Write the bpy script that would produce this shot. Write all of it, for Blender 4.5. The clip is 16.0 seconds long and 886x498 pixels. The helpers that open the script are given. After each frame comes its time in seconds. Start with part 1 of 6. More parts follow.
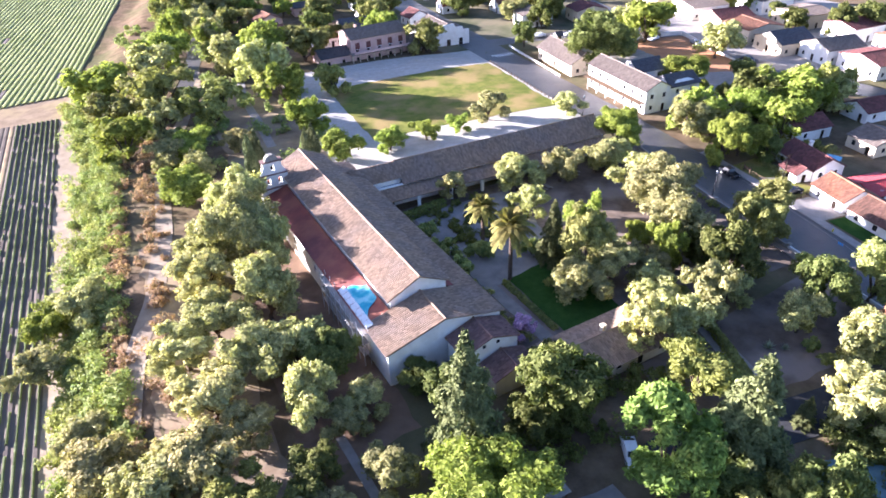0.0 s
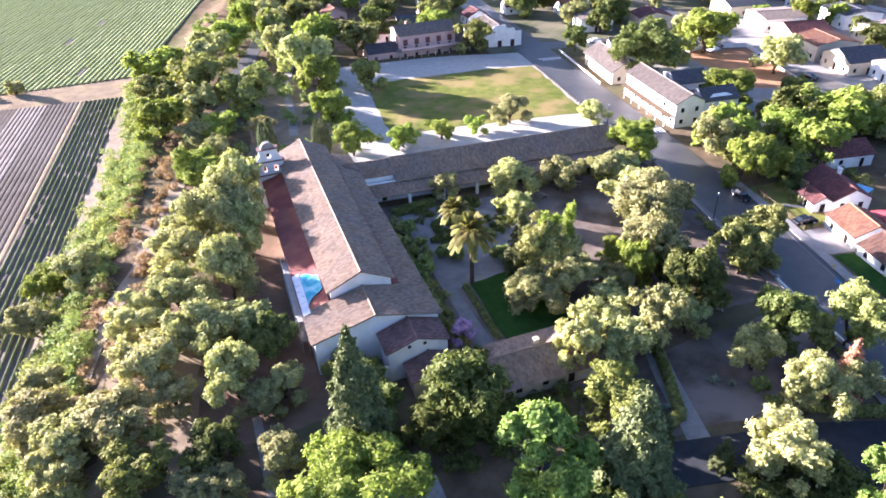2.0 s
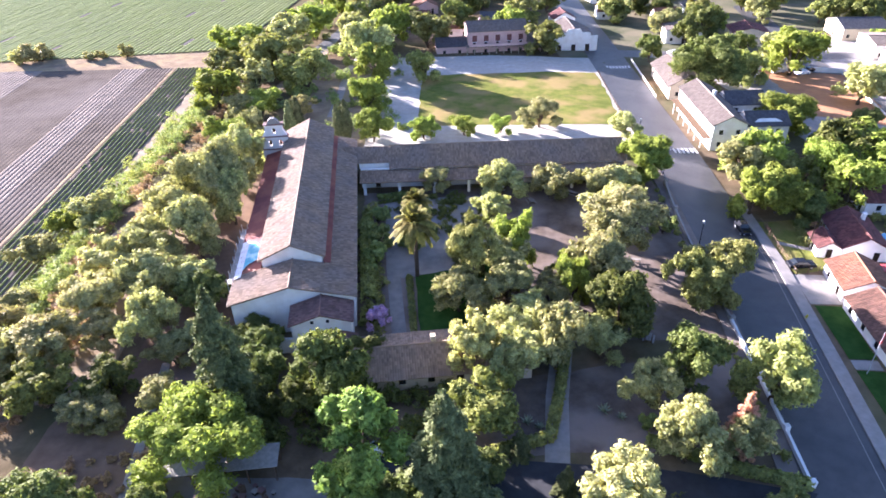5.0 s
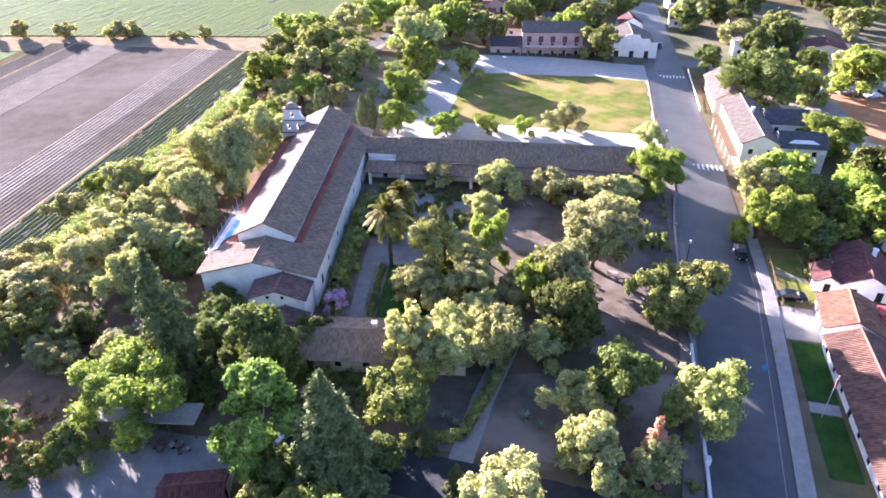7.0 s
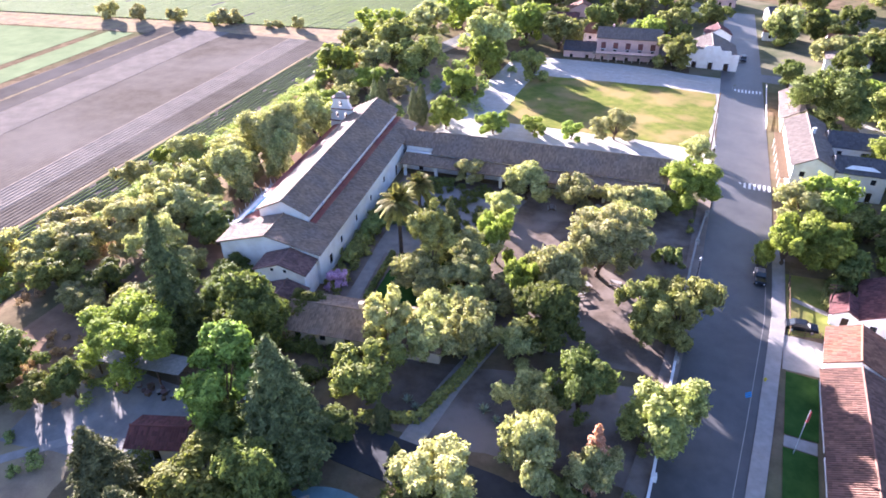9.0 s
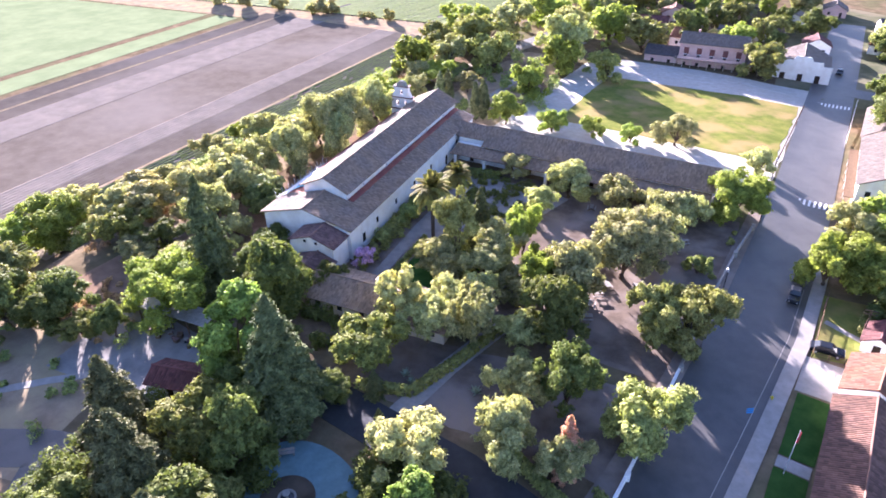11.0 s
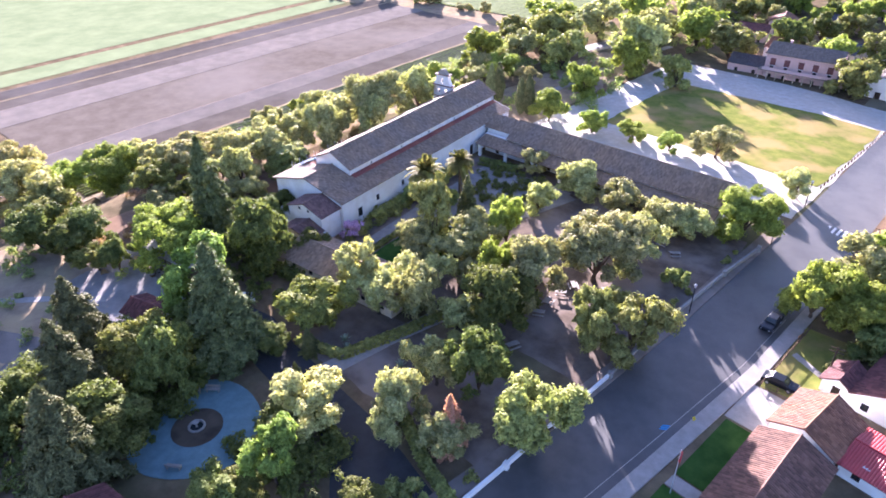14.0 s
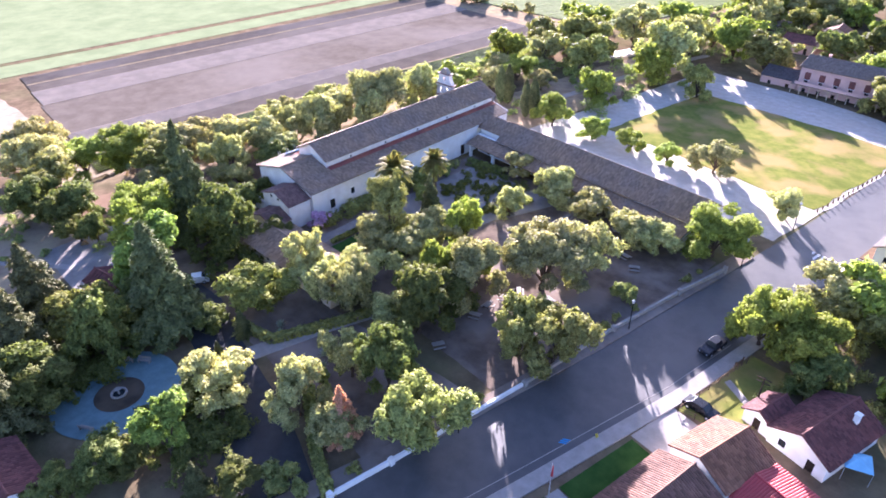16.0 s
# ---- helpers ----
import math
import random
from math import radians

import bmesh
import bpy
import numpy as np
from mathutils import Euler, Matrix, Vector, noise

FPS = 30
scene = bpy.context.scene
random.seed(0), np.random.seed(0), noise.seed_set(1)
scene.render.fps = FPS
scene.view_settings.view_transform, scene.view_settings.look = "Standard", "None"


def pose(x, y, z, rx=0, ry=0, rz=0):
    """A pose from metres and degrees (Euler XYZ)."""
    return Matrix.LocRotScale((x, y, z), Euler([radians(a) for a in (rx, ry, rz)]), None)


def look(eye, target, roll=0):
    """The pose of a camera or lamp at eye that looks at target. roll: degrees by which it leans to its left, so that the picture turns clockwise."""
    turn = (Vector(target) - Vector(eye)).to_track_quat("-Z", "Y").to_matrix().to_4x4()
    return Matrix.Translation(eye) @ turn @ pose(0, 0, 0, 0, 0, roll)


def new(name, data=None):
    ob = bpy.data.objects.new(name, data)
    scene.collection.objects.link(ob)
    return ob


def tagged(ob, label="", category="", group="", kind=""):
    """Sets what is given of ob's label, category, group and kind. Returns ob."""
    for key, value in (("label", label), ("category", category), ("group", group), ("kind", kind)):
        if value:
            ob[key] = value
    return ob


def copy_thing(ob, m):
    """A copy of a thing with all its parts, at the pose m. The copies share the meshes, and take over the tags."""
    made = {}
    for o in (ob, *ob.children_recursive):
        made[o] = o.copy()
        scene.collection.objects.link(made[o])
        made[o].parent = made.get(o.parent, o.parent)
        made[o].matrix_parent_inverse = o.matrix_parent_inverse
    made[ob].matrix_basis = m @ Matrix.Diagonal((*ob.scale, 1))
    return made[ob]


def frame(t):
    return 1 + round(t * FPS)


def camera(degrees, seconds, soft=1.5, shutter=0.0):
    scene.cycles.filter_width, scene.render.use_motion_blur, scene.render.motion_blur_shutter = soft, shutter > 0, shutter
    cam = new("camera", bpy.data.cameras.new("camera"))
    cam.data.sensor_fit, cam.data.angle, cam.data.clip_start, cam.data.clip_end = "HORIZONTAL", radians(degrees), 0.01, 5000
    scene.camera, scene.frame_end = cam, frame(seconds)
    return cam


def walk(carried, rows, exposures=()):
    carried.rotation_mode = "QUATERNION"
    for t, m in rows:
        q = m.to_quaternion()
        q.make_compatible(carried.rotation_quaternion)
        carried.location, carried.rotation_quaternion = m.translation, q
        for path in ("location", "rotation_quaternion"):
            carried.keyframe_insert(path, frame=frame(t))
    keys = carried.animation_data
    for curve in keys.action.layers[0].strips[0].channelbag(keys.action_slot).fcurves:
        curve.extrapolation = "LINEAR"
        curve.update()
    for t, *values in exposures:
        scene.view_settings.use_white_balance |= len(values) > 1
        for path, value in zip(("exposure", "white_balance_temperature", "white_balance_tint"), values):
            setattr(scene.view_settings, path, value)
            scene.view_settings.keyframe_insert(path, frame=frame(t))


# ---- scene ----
EXPOSURES = [(0.0, 2.92, 5330, 30), (8.0, 3.22, 5380, 34), (16.0, 3.3, 5380, 38)]
cam = camera(67.5, 16.0, soft=1.7)
# seconds, metres, degrees
ROWS = [
    (0.0, 4.29, 9.43, 65.79, 56.40, 1.75, -29.88),
    (0.5, 9.15, 6.71, 65.85, 56.42, 1.84, -27.15),
    (1.0, 14.00, 4.25, 65.84, 56.45, 1.89, -24.65),
    (1.5, 18.82, 2.01, 65.79, 56.51, 1.89, -22.37),
    (2.0, 23.64, -0.07, 65.72, 56.56, 1.88, -20.18),
    (2.5, 28.42, -1.94, 65.60, 56.62, 1.84, -18.00),
    (3.0, 33.21, -3.64, 65.43, 56.67, 1.76, -15.60),
    (3.5, 38.03, -5.16, 65.27, 56.72, 1.65, -13.21),
    (4.0, 42.87, -6.50, 65.11, 56.75, 1.53, -10.80),
    (6.5, 67.77, -10.41, 64.75, 56.79, 0.97, 1.06),
    (7.0, 72.81, -10.59, 64.74, 56.77, 0.86, 3.79),
    (7.5, 77.82, -10.58, 64.82, 56.76, 0.72, 6.49),
    (8.0, 82.30, -10.59, 64.87, 56.85, 0.76, 9.18),
    (8.5, 86.10, -10.77, 64.90, 56.93, 0.75, 11.75),
    (9.0, 89.13, -11.17, 64.87, 57.01, 0.86, 14.21),
    (11.5, 104.85, -10.69, 64.55, 57.04, 0.84, 26.26),
    (12.0, 108.71, -9.53, 64.50, 57.01, 0.85, 28.50),
    (12.5, 112.70, -8.04, 64.41, 56.99, 0.86, 30.76),
    (13.0, 116.82, -6.22, 64.33, 56.96, 0.84, 32.94),
    (13.5, 121.04, -4.13, 64.28, 56.94, 0.83, 34.98),
    (14.0, 125.27, -1.77, 64.31, 56.91, 0.84, 37.03),
    (14.5, 129.45, 0.92, 64.36, 56.89, 0.83, 38.98),
    (15.0, 133.53, 3.94, 64.44, 56.88, 0.79, 40.84),
    (15.5, 137.41, 7.26, 64.49, 56.87, 0.76, 42.67),
    (16.0, 141.06, 10.86, 64.44, 56.88, 0.70, 44.66),
]
walk(cam, [(t, pose(x, y, z, rx, ry, rz)) for t, x, y, z, rx, ry, rz in ROWS], exposures=EXPOSURES)

# ---- light ----
SUN_AZ, SUN_EL = 133.0, 12.5   # degrees from +x, counter-clockwise; elevation
_a, _e = radians(SUN_AZ), radians(SUN_EL)
SUN_DIR = Vector((math.cos(_a) * math.cos(_e), math.sin(_a) * math.cos(_e), math.sin(_e)))
world = bpy.data.worlds.new("sky")
scene.world = world
world.use_nodes = True
wn = world.node_tree.nodes
sky = wn.new("ShaderNodeTexSky")
sky.sky_type, sky.sun_disc = "NISHITA", False
sky.sun_elevation, sky.sun_rotation = _e, radians(90.0 - SUN_AZ)
sky.dust_density, sky.ozone_density = 1.5, 2.0
world.node_tree.links.new(sky.outputs[0], wn["Background"].inputs[0])
wn["Background"].inputs[1].default_value = 0.052
sun_data = bpy.data.lights.new("sun", "SUN")
sun_data.energy, sun_data.angle, sun_data.color = 5.0, radians(0.5), (1.0, 0.91, 0.74)
sun = new("sun", sun_data)
sun.matrix_world = look(SUN_DIR * 200, (0, 0, 0))


# ---- materials ----
def mat(name, col, col2=None, scale=1.0, rough=0.85, bump=0.0, fine=8.0, island=0.0, objrand=0.0, metal=0.0, stain=None, stain_scale=0.08, stain_amt=0.5, translucent=0.0):
    """A surface with two scales of colour variation, optional stains, relief and per-piece variation."""
    m = bpy.data.materials.new(name)
    m.use_nodes = True
    nt = m.node_tree
    N, L = nt.nodes, nt.links
    b = N["Principled BSDF"]
    b.inputs["Roughness"].default_value = rough
    b.inputs["Metallic"].default_value = metal
    b.inputs["Specular IOR Level"].default_value = 0.35 if rough < 0.8 else 0.08
    geo = N.new("ShaderNodeNewGeometry")
    n1 = N.new("ShaderNodeTexNoise")
    n1.inputs["Scale"].default_value, n1.inputs["Detail"].default_value, n1.inputs["Roughness"].default_value = scale, 6.0, 0.65
    L.new(geo.outputs["Position"], n1.inputs["Vector"])
    r1 = N.new("ShaderNodeValToRGB")
    r1.color_ramp.elements[0].position, r1.color_ramp.elements[1].position = 0.36, 0.66
    c2 = col2 or tuple(c * 0.7 for c in col)
    r1.color_ramp.elements[0].color, r1.color_ramp.elements[1].color = (*c2, 1), (*col, 1)
    L.new(n1.outputs["Fac"], r1.inputs["Fac"])
    out = r1.outputs["Color"]
    if stain:
        n2 = N.new("ShaderNodeTexNoise")
        n2.inputs["Scale"].default_value, n2.inputs["Detail"].default_value = stain_scale, 4.0
        L.new(geo.outputs["Position"], n2.inputs["Vector"])
        r2 = N.new("ShaderNodeValToRGB")
        r2.color_ramp.elements[0].position, r2.color_ramp.elements[1].position = 0.45, 0.62
        r2.color_ramp.elements[0].color, r2.color_ramp.elements[1].color = (0, 0, 0, 1), (stain_amt,) * 3 + (1,)
        L.new(n2.outputs["Fac"], r2.inputs["Fac"])
        mx = N.new("ShaderNodeMix")
        mx.data_type = "RGBA"
        L.new(r2.outputs["Color"], mx.inputs["Factor"])
        L.new(out, mx.inputs["A"])
        mx.inputs["B"].default_value = (*stain, 1)
        out = mx.outputs["Result"]
    for amount, source in ((island, "island"), (objrand, "object")):
        if not amount:
            continue
        if source == "island":
            rnd = geo.outputs["Random Per Island"]
        else:
            rnd = N.new("ShaderNodeObjectInfo").outputs["Random"]
        mr = N.new("ShaderNodeMapRange")
        mr.inputs["To Min"].default_value, mr.inputs["To Max"].default_value = 1 - amount, 1 + amount
        L.new(rnd, mr.inputs["Value"])
        hs = N.new("ShaderNodeHueSaturation")
        L.new(mr.outputs["Result"], hs.inputs["Value"])
        if source == "object":
            mh = N.new("ShaderNodeMapRange")
            mh.inputs["To Min"].default_value, mh.inputs["To Max"].default_value = 0.485, 0.512
            L.new(rnd, mh.inputs["Value"])
            L.new(mh.outputs["Result"], hs.inputs["Hue"])
        L.new(out, hs.inputs["Color"])
        out = hs.outputs["Color"]
    if rough > 0.75 and not metal:
        b.inputs["Specular IOR Level"].default_value = 0.0 if bump >= 0.3 else 0.25
    L.new(out, b.inputs["Base Color"])
    if bump:
        n3 = N.new("ShaderNodeTexNoise")
        n3.inputs["Scale"].default_value, n3.inputs["Detail"].default_value = fine, 3.0
        L.new(geo.outputs["Position"], n3.inputs["Vector"])
        bp = N.new("ShaderNodeBump")
        bp.inputs["Strength"].default_value, bp.inputs["Distance"].default_value = bump, 0.1
        L.new(n3.outputs["Fac"], bp.inputs["Height"])
        L.new(bp.outputs["Normal"], b.inputs["Normal"])
    if translucent:
        b.inputs["Specular IOR Level"].default_value = 0.06
        tr = N.new("ShaderNodeBsdfTranslucent")
        tc = N.new("ShaderNodeMix")
        tc.data_type, tc.blend_type = "RGBA", "MULTIPLY"
        tc.inputs["Factor"].default_value = 1.0
        L.new(out, tc.inputs["A"])
        tc.inputs["B"].default_value = (1.0, 1.08, 0.62, 1)
        L.new(tc.outputs["Result"], tr.inputs["Color"])
        ms = N.new("ShaderNodeMixShader")
        ms.inputs["Fac"].default_value = translucent
        L.new(b.outputs[0], ms.inputs[1])
        L.new(tr.outputs[0], ms.inputs[2])
        L.new(ms.outputs[0], N["Material Output"].inputs["Surface"])
    return m


def leaf(name, col, col2, through_light=0.3):
    col, col2 = ((v[0] * 1.56, v[1] * 1.42, v[2] * 1.42) for v in (col, col2))
    return mat(name, col, col2, scale=0.9, rough=0.7, island=0.3, objrand=0.2, translucent=through_light)


M_GROUND = mat("dry_earth", (0.21, 0.15, 0.095), (0.11, 0.08, 0.05), scale=0.25, bump=0.5, fine=3, stain=(0.10, 0.11, 0.05), stain_scale=0.05, stain_amt=0.6)
M_DIRT = mat("bare_dirt", (0.26, 0.175, 0.12), (0.18, 0.12, 0.082), scale=0.35, bump=0.4, fine=4, stain=(0.20, 0.13, 0.085), stain_scale=0.12)
M_GARDEN = mat("garden_earth", (0.15, 0.108, 0.08), (0.095, 0.07, 0.054), scale=0.35, bump=0.4, fine=4, stain=(0.20, 0.14, 0.10), stain_scale=0.1)
M_ORCHARD = mat("orchard_earth", (0.18, 0.137, 0.105), (0.11, 0.085, 0.066), scale=0.4, bump=0.4, fine=4, stain=(0.27, 0.215, 0.18), stain_scale=0.12, stain_amt=0.8)
M_DARKSOIL = mat("dark_soil", (0.095, 0.075, 0.055), (0.055, 0.045, 0.034), scale=0.3, bump=0.5, fine=4, stain=(0.13, 0.10, 0.07), stain_scale=0.15)
M_TRACK = mat("pale_track", (0.36, 0.295, 0.22), (0.28, 0.22, 0.155), scale=0.4, bump=0.3, fine=5)
M_TRACK2 = mat("trampled_earth", (0.33, 0.25, 0.17), (0.235, 0.175, 0.115), scale=0.3, bump=0.4, fine=4, stain=(0.34, 0.27, 0.14), stain_scale=0.15)
M_GRAVEL = mat("pale_gravel", (0.50, 0.46, 0.40), (0.40, 0.365, 0.315), scale=0.6, bump=0.3, fine=10, stain=(0.42, 0.38, 0.32), stain_scale=0.1)
M_GREYGRAVEL = mat("grey_gravel", (0.27, 0.245, 0.22), (0.20, 0.182, 0.165), scale=0.5, bump=0.3, fine=8, stain=(0.33, 0.30, 0.27), stain_scale=0.2)
M_SOIL = mat("tilled_soil", (0.155, 0.128, 0.103), (0.115, 0.095, 0.077), scale=0.2, rough=0.95, bump=0.6, fine=3, stain=(0.21, 0.18, 0.158), stain_scale=0.02)
M_SOIL2 = mat("reddish_soil", (0.27, 0.225, 0.185), (0.21, 0.175, 0.145), scale=0.2, rough=0.95, bump=0.6, fine=3)
M_CROP = mat("crop_leaves", (0.25, 0.28, 0.14), (0.17, 0.20, 0.095), scale=1.2, bump=0.6, fine=6, translucent=0.4)
M_CROP2 = mat("pale_crop", (0.52, 0.55, 0.25), (0.42, 0.46, 0.19), scale=0.5, bump=0.3, fine=4, translucent=0.5)
M_CROP3 = mat("young_crop", (0.22, 0.25, 0.135), (0.17, 0.20, 0.105), scale=0.1, bump=0.6, fine=4)
M_GRASS = mat("plaza_grass", (0.205, 0.20, 0.05), (0.12, 0.14, 0.032), scale=0.35, bump=0.6, fine=10, stain=(0.32, 0.225, 0.10), stain_scale=0.11, stain_amt=0.8)
M_LAWN = mat("lawn", (0.045, 0.095, 0.022), (0.028, 0.065, 0.015), scale=0.5, bump=0.6, fine=10)
M_ASPHALT = mat("asphalt", (0.085, 0.078, 0.073), (0.064, 0.06, 0.057), scale=0.5, rough=0.48, bump=0.2, fine=20, stain=(0.105, 0.096, 0.088), stain_scale=0.15)
M_DRIVE = mat("dark_asphalt", (0.048, 0.048, 0.05), (0.034, 0.034, 0.036), scale=0.6, bump=0.2, fine=20)
M_CONCRETE = mat("concrete", (0.34, 0.30, 0.265), (0.26, 0.235, 0.205), scale=0.8, bump=0.15, fine=12)
M_WALK = mat("tan_footway", (0.24, 0.19, 0.155), (0.175, 0.14, 0.112), scale=0.6, bump=0.3, fine=8, stain=(0.28, 0.235, 0.2), stain_scale=0.2)
M_TEAL = mat("blue_green_paving", (0.15, 0.235, 0.25), (0.11, 0.18, 0.195), scale=0.7, bump=0.2, fine=12)
M_WHITE = mat("whitewash", (0.84, 0.82, 0.79), (0.76, 0.73, 0.69), scale=0.35, bump=0.2, fine=4, stain=(0.60, 0.54, 0.47), stain_scale=0.5, stain_amt=0.35)
M_CREAM = mat("cream_plaster", (0.66, 0.55, 0.40), (0.56, 0.46, 0.33), scale=0.5, bump=0.2, fine=4)
M_PINK = mat("pink_plaster", (0.66, 0.45, 0.40), (0.58, 0.39, 0.34), scale=0.5, bump=0.2, fine=4)
M_TILE = mat("clay_roof_tile", (0.325, 0.222, 0.145), (0.225, 0.155, 0.108), scale=0.5, island=0.25, stain=(0.215, 0.165, 0.135), stain_scale=0.25, stain_amt=0.6)
M_TILE_RED = mat("red_roof_tile", (0.29, 0.135, 0.075), (0.21, 0.095, 0.055), scale=0.5, island=0.28, stain=(0.2, 0.10, 0.07), stain_scale=0.3, stain_amt=0.5)
M_TILE_BROWN = mat("brown_barrel_tile", (0.20, 0.105, 0.07), (0.13, 0.07, 0.05), scale=0.5, island=0.3, stain=(0.17, 0.09, 0.07), stain_scale=0.3)
M_TILE_DARK = mat("maroon_roof_tile", (0.17, 0.065, 0.055), (0.115, 0.05, 0.045), scale=0.5, island=0.3)
M_TILE_OLD = mat("old_brown_tile", (0.20, 0.115, 0.10), (0.13, 0.08, 0.07), scale=0.5, island=0.3)
M_UNDER = mat("red_underlayment", (0.27, 0.085, 0.065), (0.2, 0.065, 0.055), scale=0.4, bump=0.2, fine=3, stain=(0.36, 0.14, 0.08), stain_scale=0.2)
M_SHINGLE = mat("grey_shingle", (0.11, 0.105, 0.11), (0.085, 0.08, 0.085), scale=1.5, island=0.2)
M_BROWN_SHINGLE = mat("brown_shingle", (0.215, 0.168, 0.135), (0.155, 0.122, 0.10), scale=1.0, island=0.2)
M_TARP = mat("blue_tarp", (0.03, 0.40, 0.50), (0.015, 0.27, 0.40), stain=(0.35, 0.60, 0.66), stain_scale=0.6, stain_amt=0.6, scale=0.6, rough=0.35, bump=0.9, fine=1.2)
M_WOOD = mat("weathered_wood", (0.17, 0.115, 0.075), (0.11, 0.075, 0.05), scale=3, bump=0.3, fine=15)
M_DARKWOOD = mat("dark_wood", (0.06, 0.042, 0.032), (0.04, 0.03, 0.024), scale=3, bump=0.3, fine=15)
M_BARK = mat("bark", (0.13, 0.095, 0.07), (0.08, 0.06, 0.045), scale=3, bump=0.6, fine=10)
M_METAL = mat("painted_metal", (0.55, 0.55, 0.55), (0.45, 0.45, 0.45), scale=2, rough=0.5, metal=0.3)
M_BLACK = mat("black_paint", (0.015, 0.016, 0.02), (0.01, 0.01, 0.012), scale=2, rough=0.25)
M_CARWHITE = mat("white_car_paint", (0.75, 0.75, 0.76), (0.68, 0.68, 0.7), scale=1, rough=0.25)
M_RUBBER = mat("rubber", (0.02, 0.02, 0.02), (0.015, 0.015, 0.015), scale=5)
M_GLASS = mat("window_glass", (0.03, 0.035, 0.04), (0.02, 0.025, 0.03), scale=1, rough=0.08)
M_REDMETAL = mat("red_metal_roof", (0.42, 0.06, 0.06), (0.34, 0.05, 0.05), scale=0.8, rough=0.4)
M_PAINT = mat("road_paint", (0.75, 0.73, 0.68), (0.6, 0.58, 0.54), scale=3)
M_STONE = mat("stone", (0.36, 0.33, 0.29), (0.26, 0.24, 0.21), scale=2, bump=0.4, fine=6)

L_OLIVE = leaf("olive_leaves", (0.34, 0.345, 0.145), (0.185, 0.205, 0.083))
L_OLIVE2 = leaf("pale_olive_leaves", (0.365, 0.35, 0.15), (0.205, 0.208, 0.085))
L_OAK = leaf("oak_leaves", (0.135, 0.155, 0.045), (0.065, 0.085, 0.025))
L_OAK2 = leaf("green_oak_leaves", (0.26, 0.275, 0.085), (0.135, 0.155, 0.05))
L_OAK3 = leaf("bronze_oak_leaves", (0.19, 0.195, 0.05), (0.085, 0.10, 0.028))
L_LIME = leaf("yellow_green_leaves", (0.25, 0.305, 0.06), (0.13, 0.17, 0.034), 0.4)
L_MAPLE = leaf("bright_green_leaves", (0.20, 0.265, 0.06), (0.09, 0.135, 0.03), 0.34)
L_PINE = leaf("pine_needles", (0.27, 0.28, 0.085), (0.13, 0.145, 0.045), 0.15)
L_CONIFER = leaf("conifer_needles", (0.125, 0.14, 0.055), (0.055, 0.068, 0.026), 0.12)
L_CEDAR = leaf("cedar_needles", (0.15, 0.16, 0.065), (0.06, 0.07, 0.03), 0.1)
L_CYPRESS = leaf("cypress_leaves", (0.13, 0.155, 0.065), (0.075, 0.095, 0.04), 0.12)
L_RUST = leaf("dead_needles", (0.50, 0.30, 0.19), (0.34, 0.20, 0.12))
L_PALM = leaf("palm_fronds", (0.26, 0.25, 0.075), (0.14, 0.145, 0.045))
L_PURPLE = leaf("purple_blossom", (0.46, 0.33, 0.46), (0.30, 0.21, 0.34))
L_SHRUB = leaf("shrub_leaves", (0.24, 0.275, 0.09), (0.10, 0.14, 0.045))
L_AGAVE = leaf("agave_blades", (0.22, 0.26, 0.17), (0.13, 0.16, 0.10), 0.05)
L_DRY = leaf("dry_brush", (0.36, 0.28, 0.16), (0.23, 0.175, 0.10))


# ---- mesh helpers ----
def mesh_ob(name, verts, faces, material, parent=None, label="", smooth=False):
    me = bpy.data.meshes.new(name)
    me.from_pydata([tuple(v) for v in verts], [], [tuple(f) for f in faces])
    me.materials.append(material)
    me.update()
    if smooth:
        me.polygons.foreach_set("use_smooth", [True] * len(me.polygons))
    ob = new(name, me)
    if parent:
        ob.parent = parent
    if label:
        ob["label"] = label
    return ob


def part(name, bm, material, parent=None, label=""):
    me = bpy.data.meshes.new(name)
    bm.to_mesh(me)
    bm.free()
    me.materials.append(material)
    ob = new(name, me)
    if parent:
        ob.parent = parent
    if label:
        ob["label"] = label
    return ob


def thing(name, label, category, group="", at=(0, 0, 0), rz=0.0):
    ob = new(name)
    ob.empty_display_size = 0.5
    ob.matrix_basis = pose(*at, 0, 0, rz)
    return tagged(ob, label, category, group)


def box(bm, x0, y0, z0, x1, y1, z1, bevel=0.0):
    r = bmesh.ops.create_cube(bm, size=1.0, matrix=Matrix.LocRotScale(((x0 + x1) / 2, (y0 + y1) / 2, (z0 + z1) / 2), None, (abs(x1 - x0), abs(y1 - y0), abs(z1 - z0))))
    if bevel:
        es = list({e for v in r["verts"] for e in v.link_edges})
        bmesh.ops.bevel(bm, geom=es, offset=bevel, segments=1, affect="EDGES")
    return r["verts"]


def box_part(name, parent, material, x0, y0, z0, x1, y1, z1, bevel=0.0, label=""):
    bm = bmesh.new()
    box(bm, x0, y0, z0, x1, y1, z1, bevel)
    return part(name, bm, material, parent, label)


def rod(bm, p, q, r0, r1=None, seg=6):
    p, q = Vector(p), Vector(q)
    d = q - p
    m = Matrix.Translation((p + q) / 2) @ d.to_track_quat("Z", "Y").to_matrix().to_4x4()
    bmesh.ops.create_cone(bm, cap_ends=True, segments=seg, radius1=r0, radius2=r0 if r1 is None else r1, depth=d.length, matrix=m)


